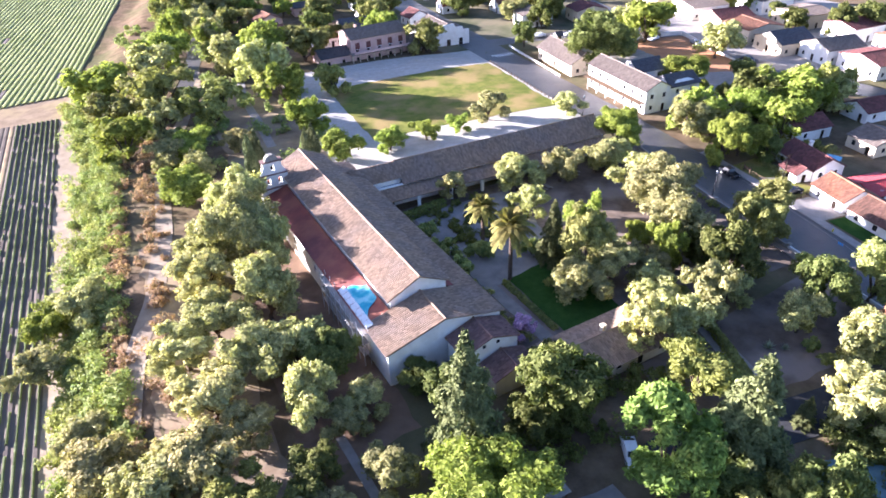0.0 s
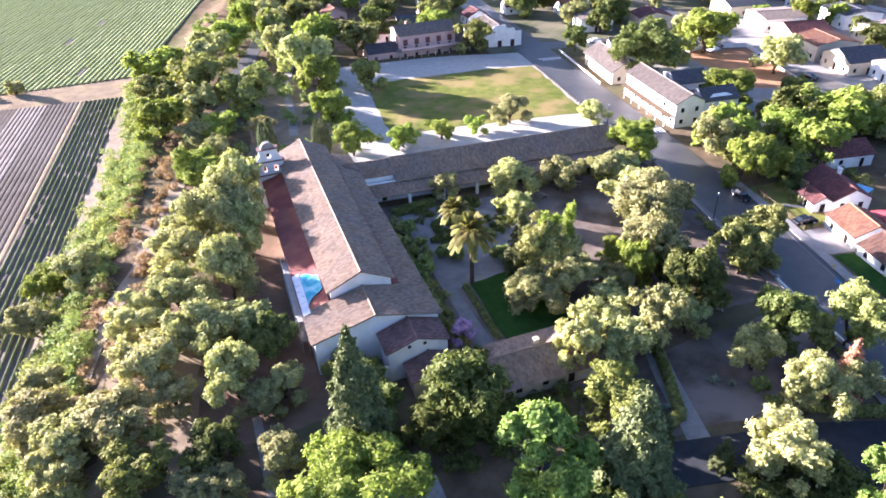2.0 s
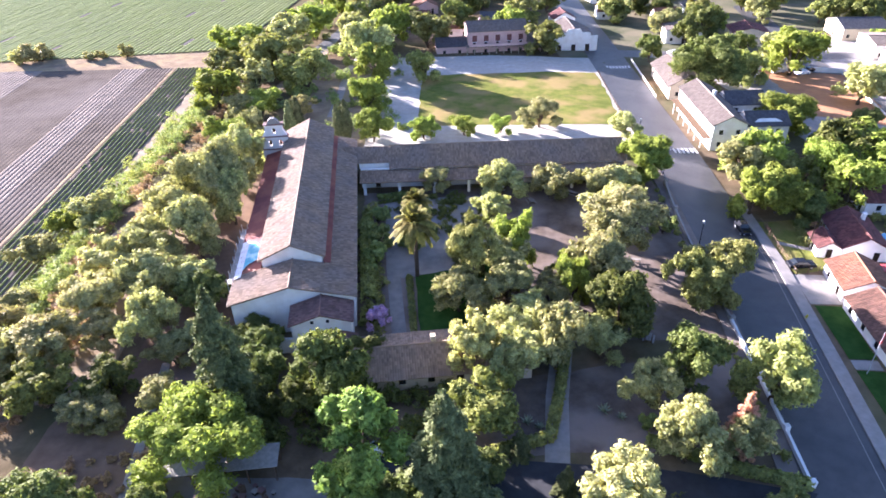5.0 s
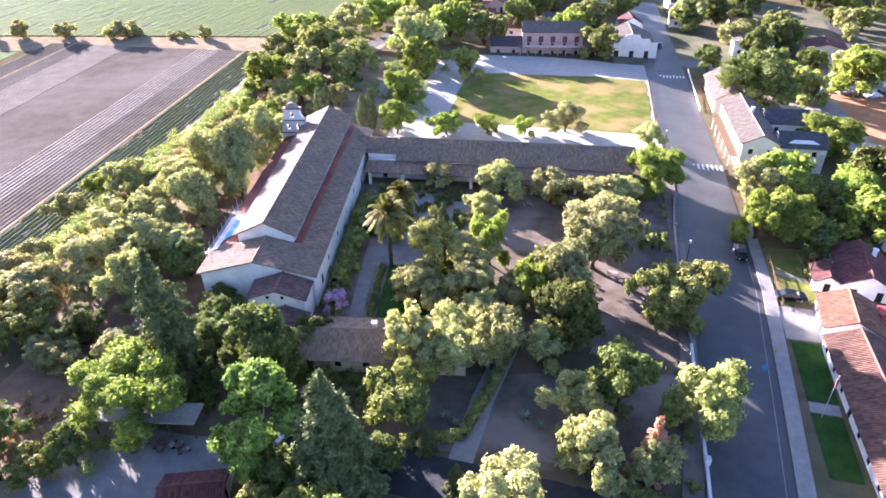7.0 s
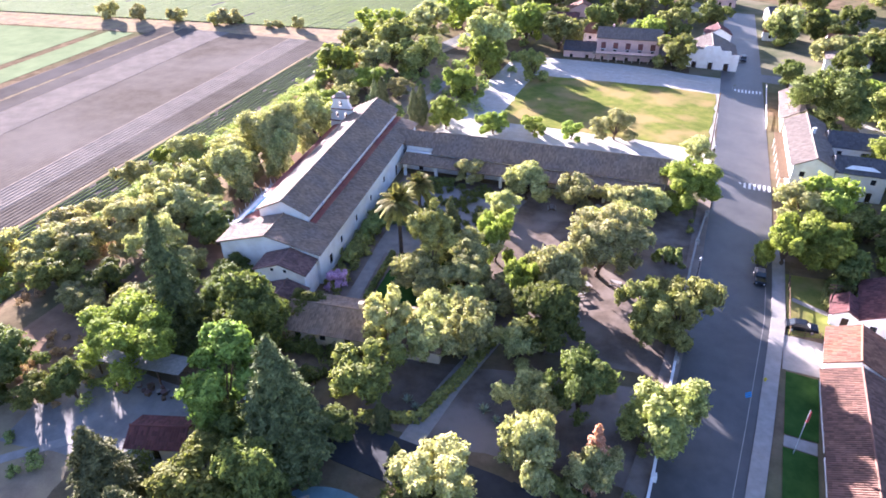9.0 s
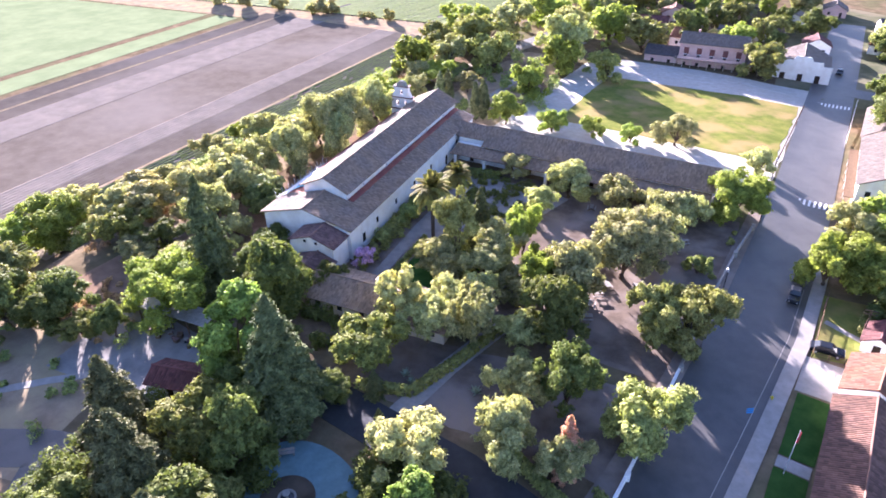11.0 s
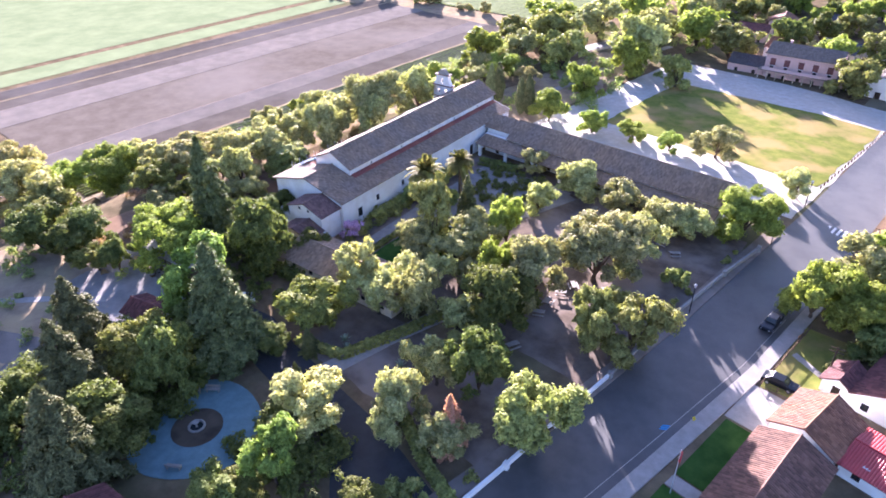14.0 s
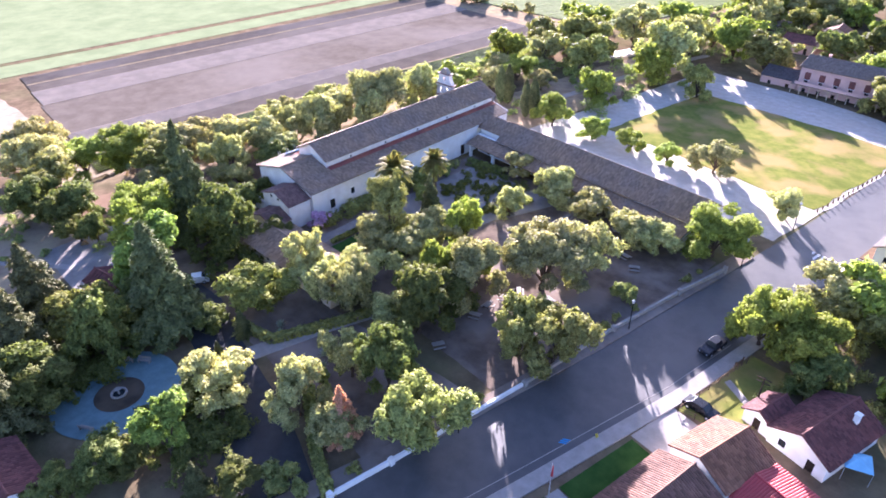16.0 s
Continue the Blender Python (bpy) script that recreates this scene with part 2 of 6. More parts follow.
def prism(name, parent, material, pts, off, label=""):
    """A flat polygon pts pushed along off."""
    n = len(pts)
    a = [Vector(p) for p in pts]
    b = [p + Vector(off) for p in a]
    faces = [tuple(range(n))[::-1], tuple(range(n, 2 * n))] + [(i, (i + 1) % n, n + (i + 1) % n, n + i) for i in range(n)]
    return mesh_ob(name, a + b, faces, material, parent, label)


def wall(parent, p, q, z0, z1, thick=0.5, openings=(), material=None, frame_mat=None, glass=True, name="wall"):
    """A wall from p to q (its outer face on the right hand of p to q), with openings (along, sill, width, height) cut through; each gets a window."""
    material = material or M_WHITE
    p, q = Vector((*p, 0)), Vector((*q, 0))
    d = (q - p)
    length = d.length
    d.normalize()
    inward = Vector((-d.y, d.x, 0))
    xs = sorted({min(thick, 0.9), length, *[v for a, s, w, h in openings for v in (a - w / 2, a + w / 2)]})
    zs = sorted({z0, z1, *[v for a, s, w, h in openings for v in (s, s + h)]})
    bm = bmesh.new()
    solid = {}
    for i in range(len(xs) - 1):
        for j in range(len(zs) - 1):
            cx, cz = (xs[i] + xs[i + 1]) / 2, (zs[j] + zs[j + 1]) / 2
            if not any(abs(cx - a) < w / 2 and s < cz < s + h for a, s, w, h in openings):
                solid[i, j] = True
    grid = {}

    def corner(i, k, j):
        if (i, k, j) not in grid:
            pt = p + d * xs[i] + inward * thick * k
            grid[i, k, j] = bm.verts.new((pt.x, pt.y, zs[j]))
        return grid[i, k, j]

    for i, j in solid:
        sides = [((i, 0, j), (i + 1, 0, j), (i + 1, 0, j + 1), (i, 0, j + 1)), ((i + 1, 1, j), (i, 1, j), (i, 1, j + 1), (i + 1, 1, j + 1))]
        for di, dj, f in ((1, 0, ((i + 1, 0, j), (i + 1, 1, j), (i + 1, 1, j + 1), (i + 1, 0, j + 1))), (-1, 0, ((i, 1, j), (i, 0, j), (i, 0, j + 1), (i, 1, j + 1))),
                          (0, 1, ((i, 0, j + 1), (i + 1, 0, j + 1), (i + 1, 1, j + 1), (i, 1, j + 1))), (0, -1, ((i, 1, j), (i + 1, 1, j), (i + 1, 0, j), (i, 0, j)))):
            if (i + di, j + dj) not in solid:
                sides.append(f)
        for f in sides:
            bm.faces.new([corner(*c) for c in f])
    ob = part(name, bm, material, parent)
    for a, s, w, h in openings:
        c = p + d * a + inward * min(0.18, thick * 0.5)
        rz = math.degrees(math.atan2(d.y, d.x))
        door = s - z0 < 0.15
        win = part_empty("door" if door else "window", parent, (c.x, c.y, s), rz)
        bm = bmesh.new()
        t = 0.07
        for x0, x1, a0, a1 in ((-w / 2, w / 2, 0, t), (-w / 2, w / 2, h - t, h), (-w / 2, -w / 2 + t, t, h - t), (w / 2 - t, w / 2, t, h - t), (-t / 2, t / 2, t, h - t)):
            box(bm, x0, -0.05, a0, x1, 0.05, a1)
        part("frame", bm, frame_mat or M_DARKWOOD, win)
        box_part("leaf" if door else "pane", win, M_DARKWOOD if door else M_GLASS, -w / 2, 0.06, 0, w / 2, 0.10, h)
    return ob


def part_empty(name, parent, at, rz):
    bm = bmesh.new()
    box(bm, -0.05, 0.11, -0.02, 0.05, 0.14, 0.02)
    ob = part(name, bm, M_DARKWOOD, parent)
    ob.matrix_basis = pose(*at, 0, 0, rz)
    return ob


def tile_roof(parent, r0, r1, e0, e1, material, pitch=0.34, course=0.55, name="roof", lift=0.0, deck=None, barrel=0.075, seed=1):
    """One roof slope between the ridge r0-r1 and the eave e0-e1: a deck, and rows of curved tiles lying on it."""
    r0, r1, e0, e1 = (Vector(v) for v in (r0, r1, e0, e1))
    n = (r1 - r0).cross(e0 - r0)
    if n.z < 0:
        n = -n
    n.normalize()
    th = n * 0.14
    deck_ob = mesh_ob(name, [r0, r1, e1, e0, r0 - th, r1 - th, e1 - th, e0 - th], [(0, 1, 2, 3), (7, 6, 5, 4), (0, 4, 5, 1), (1, 5, 6, 2), (2, 6, 7, 3), (3, 7, 4, 0)], deck or material, parent)
    rng = np.random.default_rng(seed)
    width = max((r1 - r0).length, (e1 - e0).length)
    slope = max((e0 - r0).length, (e1 - r1).length)
    nc, nr = max(2, round(width / pitch)), max(2, round(slope / course))
    R0, R1, E0, E1, NN = (np.array(v) for v in (r0, r1, e0, e1, n))
    i, j = np.meshgrid(np.arange(nc), np.arange(nr), indexing="ij")
    i, j = i.ravel(), j.ravel()
    prof = ((0.04, 0.01), (0.28, 0.8), (0.72, 0.8), (0.96, 0.01))
    vs = []
    jit = rng.normal(0, 0.05, i.size)
    for v, up in ((0.0, 0.02), (1.12, 0.05)):
        vv = np.clip((j + v + jit * (v > 0.5)) / nr, 0, 1.012)[:, None]
        for u, h in prof:
            uu = ((i + u) / nc)[:, None]
            top = R0 + (R1 - R0) * uu
            bot = E0 + (E1 - E0) * uu
            vs.append(top + (bot - top) * vv + NN * (h * barrel + up + rng.normal(0, 0.004, i.size)[:, None]))
    V = np.stack(vs, 1).reshape(-1, 3)
    base = np.arange(i.size) * 8
    F = np.concatenate([np.stack([base + k, base + k + 1, base + k + 5, base + k + 4], 1) for k in range(3)])
    tiles = mesh_ob("tiles", V, F.tolist(), material, parent)
    tiles["kind"] = "stuff"
    return deck_ob


def ridge_cap(parent, p, q, material, r=0.16, name="ridge_cap"):
    bm = bmesh.new()
    p, q = Vector(p), Vector(q)
    rod(bm, p, q, r, r, 7)
    return part(name, bm, material, parent)


def gable_house(parent, x0, x1, y0, y1, z0, ez, rz_, axis="x", over=0.5, wall_mat=None, roof_mat=None, windows=True, chimney=None, storeys=1, seed=1, pitch=0.34):
    """A gabled block in its parent's space: four walls with windows, two tiled slopes, gables. axis: the ridge's direction."""
    wm, rm = wall_mat or M_WHITE, roof_mat or M_TILE
    h = 1.15

    def opens(length):
        if not windows:
            return ()
        n = max(1, int(length / 3.6))
        o = []
        for s in range(storeys):
            zz = z0 + s * 2.9
            for k in range(n):
                a = length * (k + 0.5) / n
                if s == 0 and k == n // 2:
                    o.append((a, z0 + 0.05, 1.0, 2.05))
                else:
                    o.append((a, zz + 0.95, 0.95, h))
        return [v for v in o if v[1] + v[3] < ez - 0.15]
    t = 0.3
    wall(parent, (x0, y0), (x1, y0), z0, ez, t, opens(x1 - x0), wm)
    wall(parent, (x1, y0), (x1, y1), z0, ez, t, opens(y1 - y0), wm)
    wall(parent, (x1, y1), (x0, y1), z0, ez, t, opens(x1 - x0), wm)
    wall(parent, (x0, y1), (x0, y0), z0, ez, t, opens(y1 - y0), wm)
    o = over
    if axis == "x":
        ym = (y0 + y1) / 2
        drop = (rz_ - ez) * o / ((y1 - y0) / 2)
        for xx, s in ((x0, t), (x1 - t, t)):
            prism("gable", parent, wm, [(xx, y0, ez), (xx, y1, ez), (xx, ym, rz_ - 0.05)], (s, 0, 0))
        tile_roof(parent, (x0 - o * 0.6, ym, rz_ + 0.1), (x1 + o * 0.6, ym, rz_ + 0.1), (x0 - o * 0.6, y0 - o, ez - drop + 0.1), (x1 + o * 0.6, y0 - o, ez - drop + 0.1), rm, seed=seed, pitch=pitch)
        tile_roof(parent, (x0 - o * 0.6, ym, rz_ + 0.1), (x1 + o * 0.6, ym, rz_ + 0.1), (x0 - o * 0.6, y1 + o, ez - drop + 0.1), (x1 + o * 0.6, y1 + o, ez - drop + 0.1), rm, seed=seed + 1, pitch=pitch)
        ridge_cap(parent, (x0 - o * 0.6, ym, rz_ + 0.15), (x1 + o * 0.6, ym, rz_ + 0.15), rm)
    else:
        xm = (x0 + x1) / 2
        drop = (rz_ - ez) * o / ((x1 - x0) / 2)
        for yy, s in ((y0, t), (y1 - t, t)):
            prism("gable", parent, wm, [(x0, yy, ez), (x1, yy, ez), (xm, yy, rz_ - 0.05)], (0, s, 0))
        tile_roof(parent, (xm, y0 - o * 0.6, rz_ + 0.1), (xm, y1 + o * 0.6, rz_ + 0.1), (x0 - o, y0 - o * 0.6, ez - drop + 0.1), (x0 - o, y1 + o * 0.6, ez - drop + 0.1), rm, seed=seed, pitch=pitch)
        tile_roof(parent, (xm, y0 - o * 0.6, rz_ + 0.1), (xm, y1 + o * 0.6, rz_ + 0.1), (x1 + o, y0 - o * 0.6, ez - drop + 0.1), (x1 + o, y1 + o * 0.6, ez - drop + 0.1), rm, seed=seed + 1, pitch=pitch)
        ridge_cap(parent, (xm, y0 - o * 0.6, rz_ + 0.15), (xm, y1 + o * 0.6, rz_ + 0.15), rm)
    if chimney:
        cx, cy, cz = chimney
        bm = bmesh.new()
        box(bm, cx - 0.3, cy - 0.3, ez, cx + 0.3, cy + 0.3, cz)
        box(bm, cx - 0.38, cy - 0.38, cz, cx + 0.38, cy + 0.38, cz + 0.15)
        part("chimney", bm, wm, parent)


# ---- ground ----
def edge_x(y):
    """Foot of the bank along the fields."""
    return -3 - 12 * min(1.0, max(0.0, (187 - y) / 92)) + 0.30 * max(0.0, y - 236)


def gz(x, y):
    s = min(1.0, max(0.0, (edge_x(y) + 15 - x) / 13))
    s = s * s * (3 - 2 * s)
    top = -0.02 * max(0.0, min(y, 260) - 115) - 0.05 * max(0.0, min(x, 125) - 105)
    return -6 * s + (1 - s) * top


def lines(a, b, step):
    return list(np.linspace(a, b, max(2, int(round((b - a) / step)) + 1)))


xs = [-3000, -1200, -500, -250, -120] + lines(-60, 160, 2.5) + [180, 210, 260, 330, 500, 1200, 3000]
ys = [-3000, -1200, -500, -200, -60] + lines(-20, 260, 2.5) + lines(265, 450, 5) + [520, 600, 1200, 3000]
gv = [(x, y, gz(x, y)) for y in ys for x in xs]
W = len(xs)
gf = [(j * W + i, j * W + i + 1, (j + 1) * W + i + 1, (j + 1) * W + i) for j in range(len(ys) - 1) for i in range(W - 1)]
tagged(mesh_ob("ground", gv, gf, M_GROUND, smooth=True), "dry brown earth with patches of sparse weeds", "ground", kind="structure")


def sheet(name, a, b, c, d, lift, material, label, category, step=2.5, kind="structure", ragged=0.0):
    """A four-cornered surface laid on the ground."""
    a, b, c, d = (Vector((*p, 0)) for p in (a, b, c, d))
    nu = max(1, int(max((b - a).length, (c - d).length) / step))
    nv = max(1, int(max((d - a).length, (c - b).length) / step))
    vs, fs = [], []
    for j in range(nv + 1):
        for i in range(nu + 1):
            u, v = i / nu, j / nv
            p = a.lerp(b, u).lerp(d.lerp(c, u), v)
            if ragged and (i in (0, nu) or j in (0, nv)):
                p += Vector((noise.noise(p * 0.3), noise.noise(p * 0.3 + Vector((9, 9, 9))), 0)) * ragged
            vs.append((p.x, p.y, gz(p.x, p.y) + lift))
    for j in range(nv):
        for i in range(nu):
            k = j * (nu + 1) + i
            fs.append((k, k + 1, k + nu + 2, k + nu + 1))
    return tagged(mesh_ob(name, vs, fs, material, smooth=True), label, category, kind=kind)


def strip(name, pts, width, lift, material, label, category, height=0.0, step=2.5):
    """A path along pts; with a height it is a raised slab with real edges."""
    dense = []
    for p, q in zip(pts[:-1], pts[1:]):
        p, q = Vector((*p, 0)), Vector((*q, 0))
        n = max(1, int((q - p).length / step))
        dense += [p.lerp(q, k / n) for k in range(n)]
    dense.append(Vector((*pts[-1], 0)))
    M = max(2, int(width / 1.2))
    vs, fs = [], []
    for k, p in enumerate(dense):
        d = (dense[min(k + 1, len(dense) - 1)] - dense[max(k - 1, 0)]).normalized()
        s = Vector((-d.y, d.x, 0)) * width / 2
        for c in range(M + 1):
            q = p + s * (1 - 2 * c / M)
            vs.append((q.x, q.y, gz(q.x, q.y) + lift + height))
        for q in (p + s, p - s):
            vs.append((q.x, q.y, gz(q.x, q.y) + lift - 0.3))
        if k:
            b, a = (M + 3) * k, (M + 3) * (k - 1)
            fs += [(a + c, a + c + 1, b + c + 1, b + c) for c in range(M)]
            fs += [(a + M + 1, a, b, b + M + 1), (a + M, a + M + 2, b + M + 2, b + M)]
    return tagged(mesh_ob(name, vs, fs, material), label, category, kind="structure")


# fields beyond the bank
def furrows(name, a, along, across, length, rows, pitch, height, material, label, category, crop=None, crop_rows=(0, 0), gap=0.0, full=0.0):
    """Parallel ridges of soil; crop: leaves standing on the rows from crop_rows[0] to crop_rows[1]."""
    a, along, across = Vector((*a, 0)), Vector((*along, 0)).normalized(), Vector((*across, 0)).normalized()
    vs, fs = [], []
    prof = ((0.0, 0.0), (0.3, height), (0.7, height), (1.0, 0.0))
    for r in range(rows):
        for e in (0, length):
            for u, h in prof:
                p = a + across * (r + u) * pitch + along * e
                vs.append((p.x, p.y, -5.93 + h))
        b = r * 8
        fs += [(b + k, b + k + 1, b + k + 5, b + k + 4) for k in range(3)]
    tagged(mesh_ob(name, vs, fs, material), label, category, kind="structure")
    if crop:
        rng = np.random.default_rng(5)
        V, F = [], []
        for r in range(*crop_rows):
            n = max(2, int(length / (2.2 if gap > 0.02 else 9)))
            for k in range(n):
                if rng.random() < gap:
                    continue
                p0 = a + across * (r + 0.5) * pitch + along * (length * k / n)
                p1 = a + across * (r + 0.5) * pitch + along * (length * (k + 1) / n)
                w, h = pitch * (full or rng.uniform(0.11, 0.20)), rng.uniform(0.18, 0.34)
                b = len(V)
                for p in (p0, p1):
                    for s, hh in ((-1, 0), (-0.4, h), (0.4, h), (1, 0)):
                        q = p + across * s * w
                        V.append((q.x, q.y, -5.93 + height + hh - 0.01))
                F += [(b + i, b + i + 1, b + i + 5, b + i + 4) for i in range(3)]
        tagged(mesh_ob("crop_rows", V, F, crop), "rows of low leafy green field crops", "crop", kind="stuff")


FIELD = [(0, 9, M_SOIL, 0.12, 9), (9, 10, M_TRACK2, 0.1, 0), (10, 17, M_SOIL, 0.1, 0), (17, 24, M_SOIL2, 0.12, 0), (24, 46, M_SOIL, 0.04, 0), (46, 58, M_SOIL2, 0.09, 0), (58, 64, M_SOIL, 0.08, 0), (64, 65, M_TRACK2, 0.1, 0), (65, 72, M_SOIL, 0.1, 0)]
for k0, k1, soil, high, crops in FIELD:
    o = -18.5 - 1.25 * k0
    furrows("field_soil", (o, 54 + 0.115 * 1.25 * k0), (0.085, 1), (-1, 0.085), 170, k1 - k0, 1.25, high, soil, "tilled brown field with straight planting rows" if crops else "tilled field band of bare furrowed soil", "field", M_CROP if crops else None, (0, crops), 0.06)
sheet("field_headland", (-112, 38), (-15, 44), (-17, 56), (-110, 53), 0.08, M_TRACK, "pale dirt headland at the field end", "track", ragged=1.5)
furrows("field_green", (0, 243), (0.25, 1), (-1, 0), 190, 175, 1.9, 0.12, M_SOIL2, "far green crop field in even rows", "field", M_CROP2, (0, 175), 0.01, 0.42)
sheet("field_edge_track", (-19, 55), (-13, 55), (2, 222), (-4, 222), 0.10, M_TRACK, "pale dirt track along the field edge", "track", ragged=1.0)
sheet("field_track", (-300, 226), (4, 222), (4, 243), (-300, 243), 0.05, M_TRACK2, "pale dirt track between two crop fields", "track", ragged=1.0)
sheet("green_strip", (-128, 40), (-114, 40), (-100, 222), (-112, 222), 0.09, M_CROP3, "narrow strip of low green crop", "field")
sheet("far_meadow", (-330, 40), (-132, 40), (-117, 222), (-330, 222), 0.09, M_CROP3, "broad pale green crop field", "field", step=10)

# paths, plaza and street
sheet("plaza_grass", (62, 148), (113, 141), (119, 184), (66, 189), 0.10, M_GRASS, "sunlit plaza lawn, green with dry straw patches", "grass", ragged=0.8)
sheet("plaza_gravel", (47, 129), (112, 124), (122, 200), (57, 203), 0.05, M_GRAVEL, "pale gravel walks round the plaza lawn", "gravel", ragged=0.6)
strip("street", [(72, -95), (97.6, 15), (106.6, 54), (112.1, 78), (118.8, 126), (125.3, 182), (131, 232), (137, 290)], 11.6, 0.06, M_ASPHALT, "worn grey asphalt street", "street")
strip("pavement_east", [(78.6, -95), (104, 15), (113.2, 54), (118.6, 78), (122.0, 100)], 2.0, 0.08, M_CONCRETE, "concrete pavement with a raised kerb", "pavement", height=0.13)
strip("pavement_west", [(93.5, 25), (99.3, 48), (105.0, 78), (110.6, 116)], 2.4, 0.08, M_WALK, "tan earth footway with a raised kerb", "pavement", height=0.13)
strip("cross_street", [(118, 196), (90, 203), (60, 206)], 6.0, 0.09, M_GRAVEL, "pale gravel drive before the old buildings", "drive")
sheet("garden_earth", (48, 66), (104, 60), (108, 110), (48, 113), 0.05, M_ORCHARD, "bare grey-brown earth under the garden trees", "earth", ragged=0.5)
sheet("grove_earth", (14, 62), (29, 62), (30, 128), (20, 128), 0.05, M_DIRT, "reddish bare earth beside the church", "earth", ragged=1.0)
sheet("garden_lawn", (56.0, 66.5), (67, 66.5), (69.5, 84), (56.5, 82.5), 0.11, M_LAWN, "shaded green garden lawn", "lawn", ragged=0.3)
sheet("planted_soil", (58, 44), (97, 41), (101, 58), (60, 56), 0.06, M_ORCHARD, "grey-brown shaded soil under the orchard trees", "earth", ragged=0.8)
sheet("garden_gravel", (54, 82), (69, 83), (74, 108), (52.5, 110), 0.085, M_GREYGRAVEL, "grey gravel court round the garden palms", "gravel", ragged=0.4)
strip("garden_path", [(53, 65), (52.8, 86), (53.5, 108)], 2.2, 0.10, M_GREYGRAVEL, "grey garden path", "path")
strip("garden_walk", [(53, 90), (62, 92), (70, 96), (74, 107)], 4.0, 0.095, M_GREYGRAVEL, "wide pale garden walk", "path")
strip("service_drive", [(49, 42), (55, 42.5), (62, 40.3), (74.7, 37.6), (81.4, 36.3), (87.5, 33.9), (96, 27)], 6.4, 0.10, M_DRIVE, "dark asphalt service drive", "drive")
sheet("drive_mouth", (79.5, 34), (88, 25.5), (98.4, 34), (84, 39), 0.085, M_DRIVE, "dark asphalt where the drive widens to the street", "drive", ragged=0.2)
sheet("dry_yard", (0, 12), (34, 14), (30, 40), (2, 44), 0.045, M_TRACK2, "dry pale trampled earth with straw weeds", "earth", ragged=1.5)
strip("yard_path", [(16, 22), (23, 28), (30, 33)], 1.4, 0.08, M_CONCRETE, "narrow grey path across dry ground", "path")
strip("lower_road", [(30, -80), (38, -10), (40, 8), (34, 20), (20, 14), (0, 4)], 6.0, 0.07, M_ASPHALT, "grey asphalt lane below the trees", "lane")
sheet("dirt_heap_ground", (4, 40), (22, 38), (24, 52), (8, 58), 0.055, M_DIRT, "bare orange-brown dirt beside the yard", "earth", ragged=1.2)
sheet("yard", (20, 30), (44, 30), (44, 43), (20, 46), 0.06, M_GREYGRAVEL, "dusty trampled earth service yard", "yard", ragged=0.5)
strip("orchard_path", [(70, 40), (73, 52), (77, 64)], 3.0, 0.09, M_CONCRETE, "grey path beside a clipped hedge", "path")
sheet("dry_slope", (-3, 60), (12, 60), (16, 126), (5, 126), 0.04, M_TRACK2, "dry trampled ground among the grove trees", "earth", ragged=1.5)
strip("bank_track", [(-3.5, 58), (-4.2, 80), (-0.4, 97), (4.3, 108.5), (9.7, 130), (14.1, 157), (24, 186), (34, 215), (40, 245), (46, 290)], 3.2, 0.08, M_TRACK, "pale dirt path along the top of the bank", "track")
strip("grove_road", [(25.4, 196.5), (30.8, 215.5), (40, 245), (52, 290)], 5.0, 0.09, M_ASPHALT, "grey lane between the roadside trees", "lane")
strip("plaza_lane", [(39.8, 158), (42.0, 178), (43.6, 197), (50, 225)], 2.2, 0.10, M_CONCRETE, "narrow pale path through the trees", "path")
sheet("bank_clearing", (26, 134), (48, 134), (52, 205), (34, 205), 0.04, M_TRACK2, "dry trampled clearing behind the church", "earth", ragged=2.0)
strip("grove_wall_path", [(20, 40), (19.5, 66)], 1.2, 0.09, M_CONCRETE, "narrow concrete path", "path")


# ---- the church ----
church = thing("church", "long whitewashed adobe church with clay tile roofs", "church")
RX, RZ, NE_Z = 37.6, 11.1, 8.65           # nave ridge and eave
Y0, Y1 = 77.6, 127.3                     # nave gables
AX0, AX1, AZ = 28.4, 47.2, 6.0           # outer eaves of the side aisles
AY = 70.3                                # rear gable
NX0, NX1 = 32.6, 42.3
LOWZ = 8.5


def low_z(x):
    return LOWZ + (AZ - LOWZ) * abs(x - RX) / 9.4


# outer walls
wall(church, (28.9, AY + 0.3), (46.7, AY + 0.3), 0, 6.0, 0.7)
prism("gable", church, M_WHITE, [(28.9, AY + 0.3, 6.0), (46.7, AY + 0.3, 6.0), (RX, AY + 0.3, LOWZ - 0.15)], (0, 0.6, 0))
wall(church, (46.7, AY + 0.3), (46.7, Y1 - 0.5), 0, 6.0, 0.7, [(4.5, 1.2, 1.2, 1.9), (9.5, 2.4, 0.9, 1.3), (17, 2.4, 0.9, 1.3), (25, 2.4, 0.9, 1.3), (33, 2.4, 0.9, 1.3), (41, 0.06, 1.3, 2.4), (47, 2.4, 0.9, 1.3)])
wall(church, (28.9, Y1 - 0.5), (28.9, AY + 0.3), 0, 6.0, 0.7, [(8, 2.4, 0.9, 1.3), (18, 2.4, 0.9, 1.3), (28, 2.4, 0.9, 1.3)])
wall(church, (46.7, Y1 - 0.5), (28.9, Y1 - 0.5), 0, 6.0, 0.7, [(8.9, 0.06, 2.6, 3.6)])
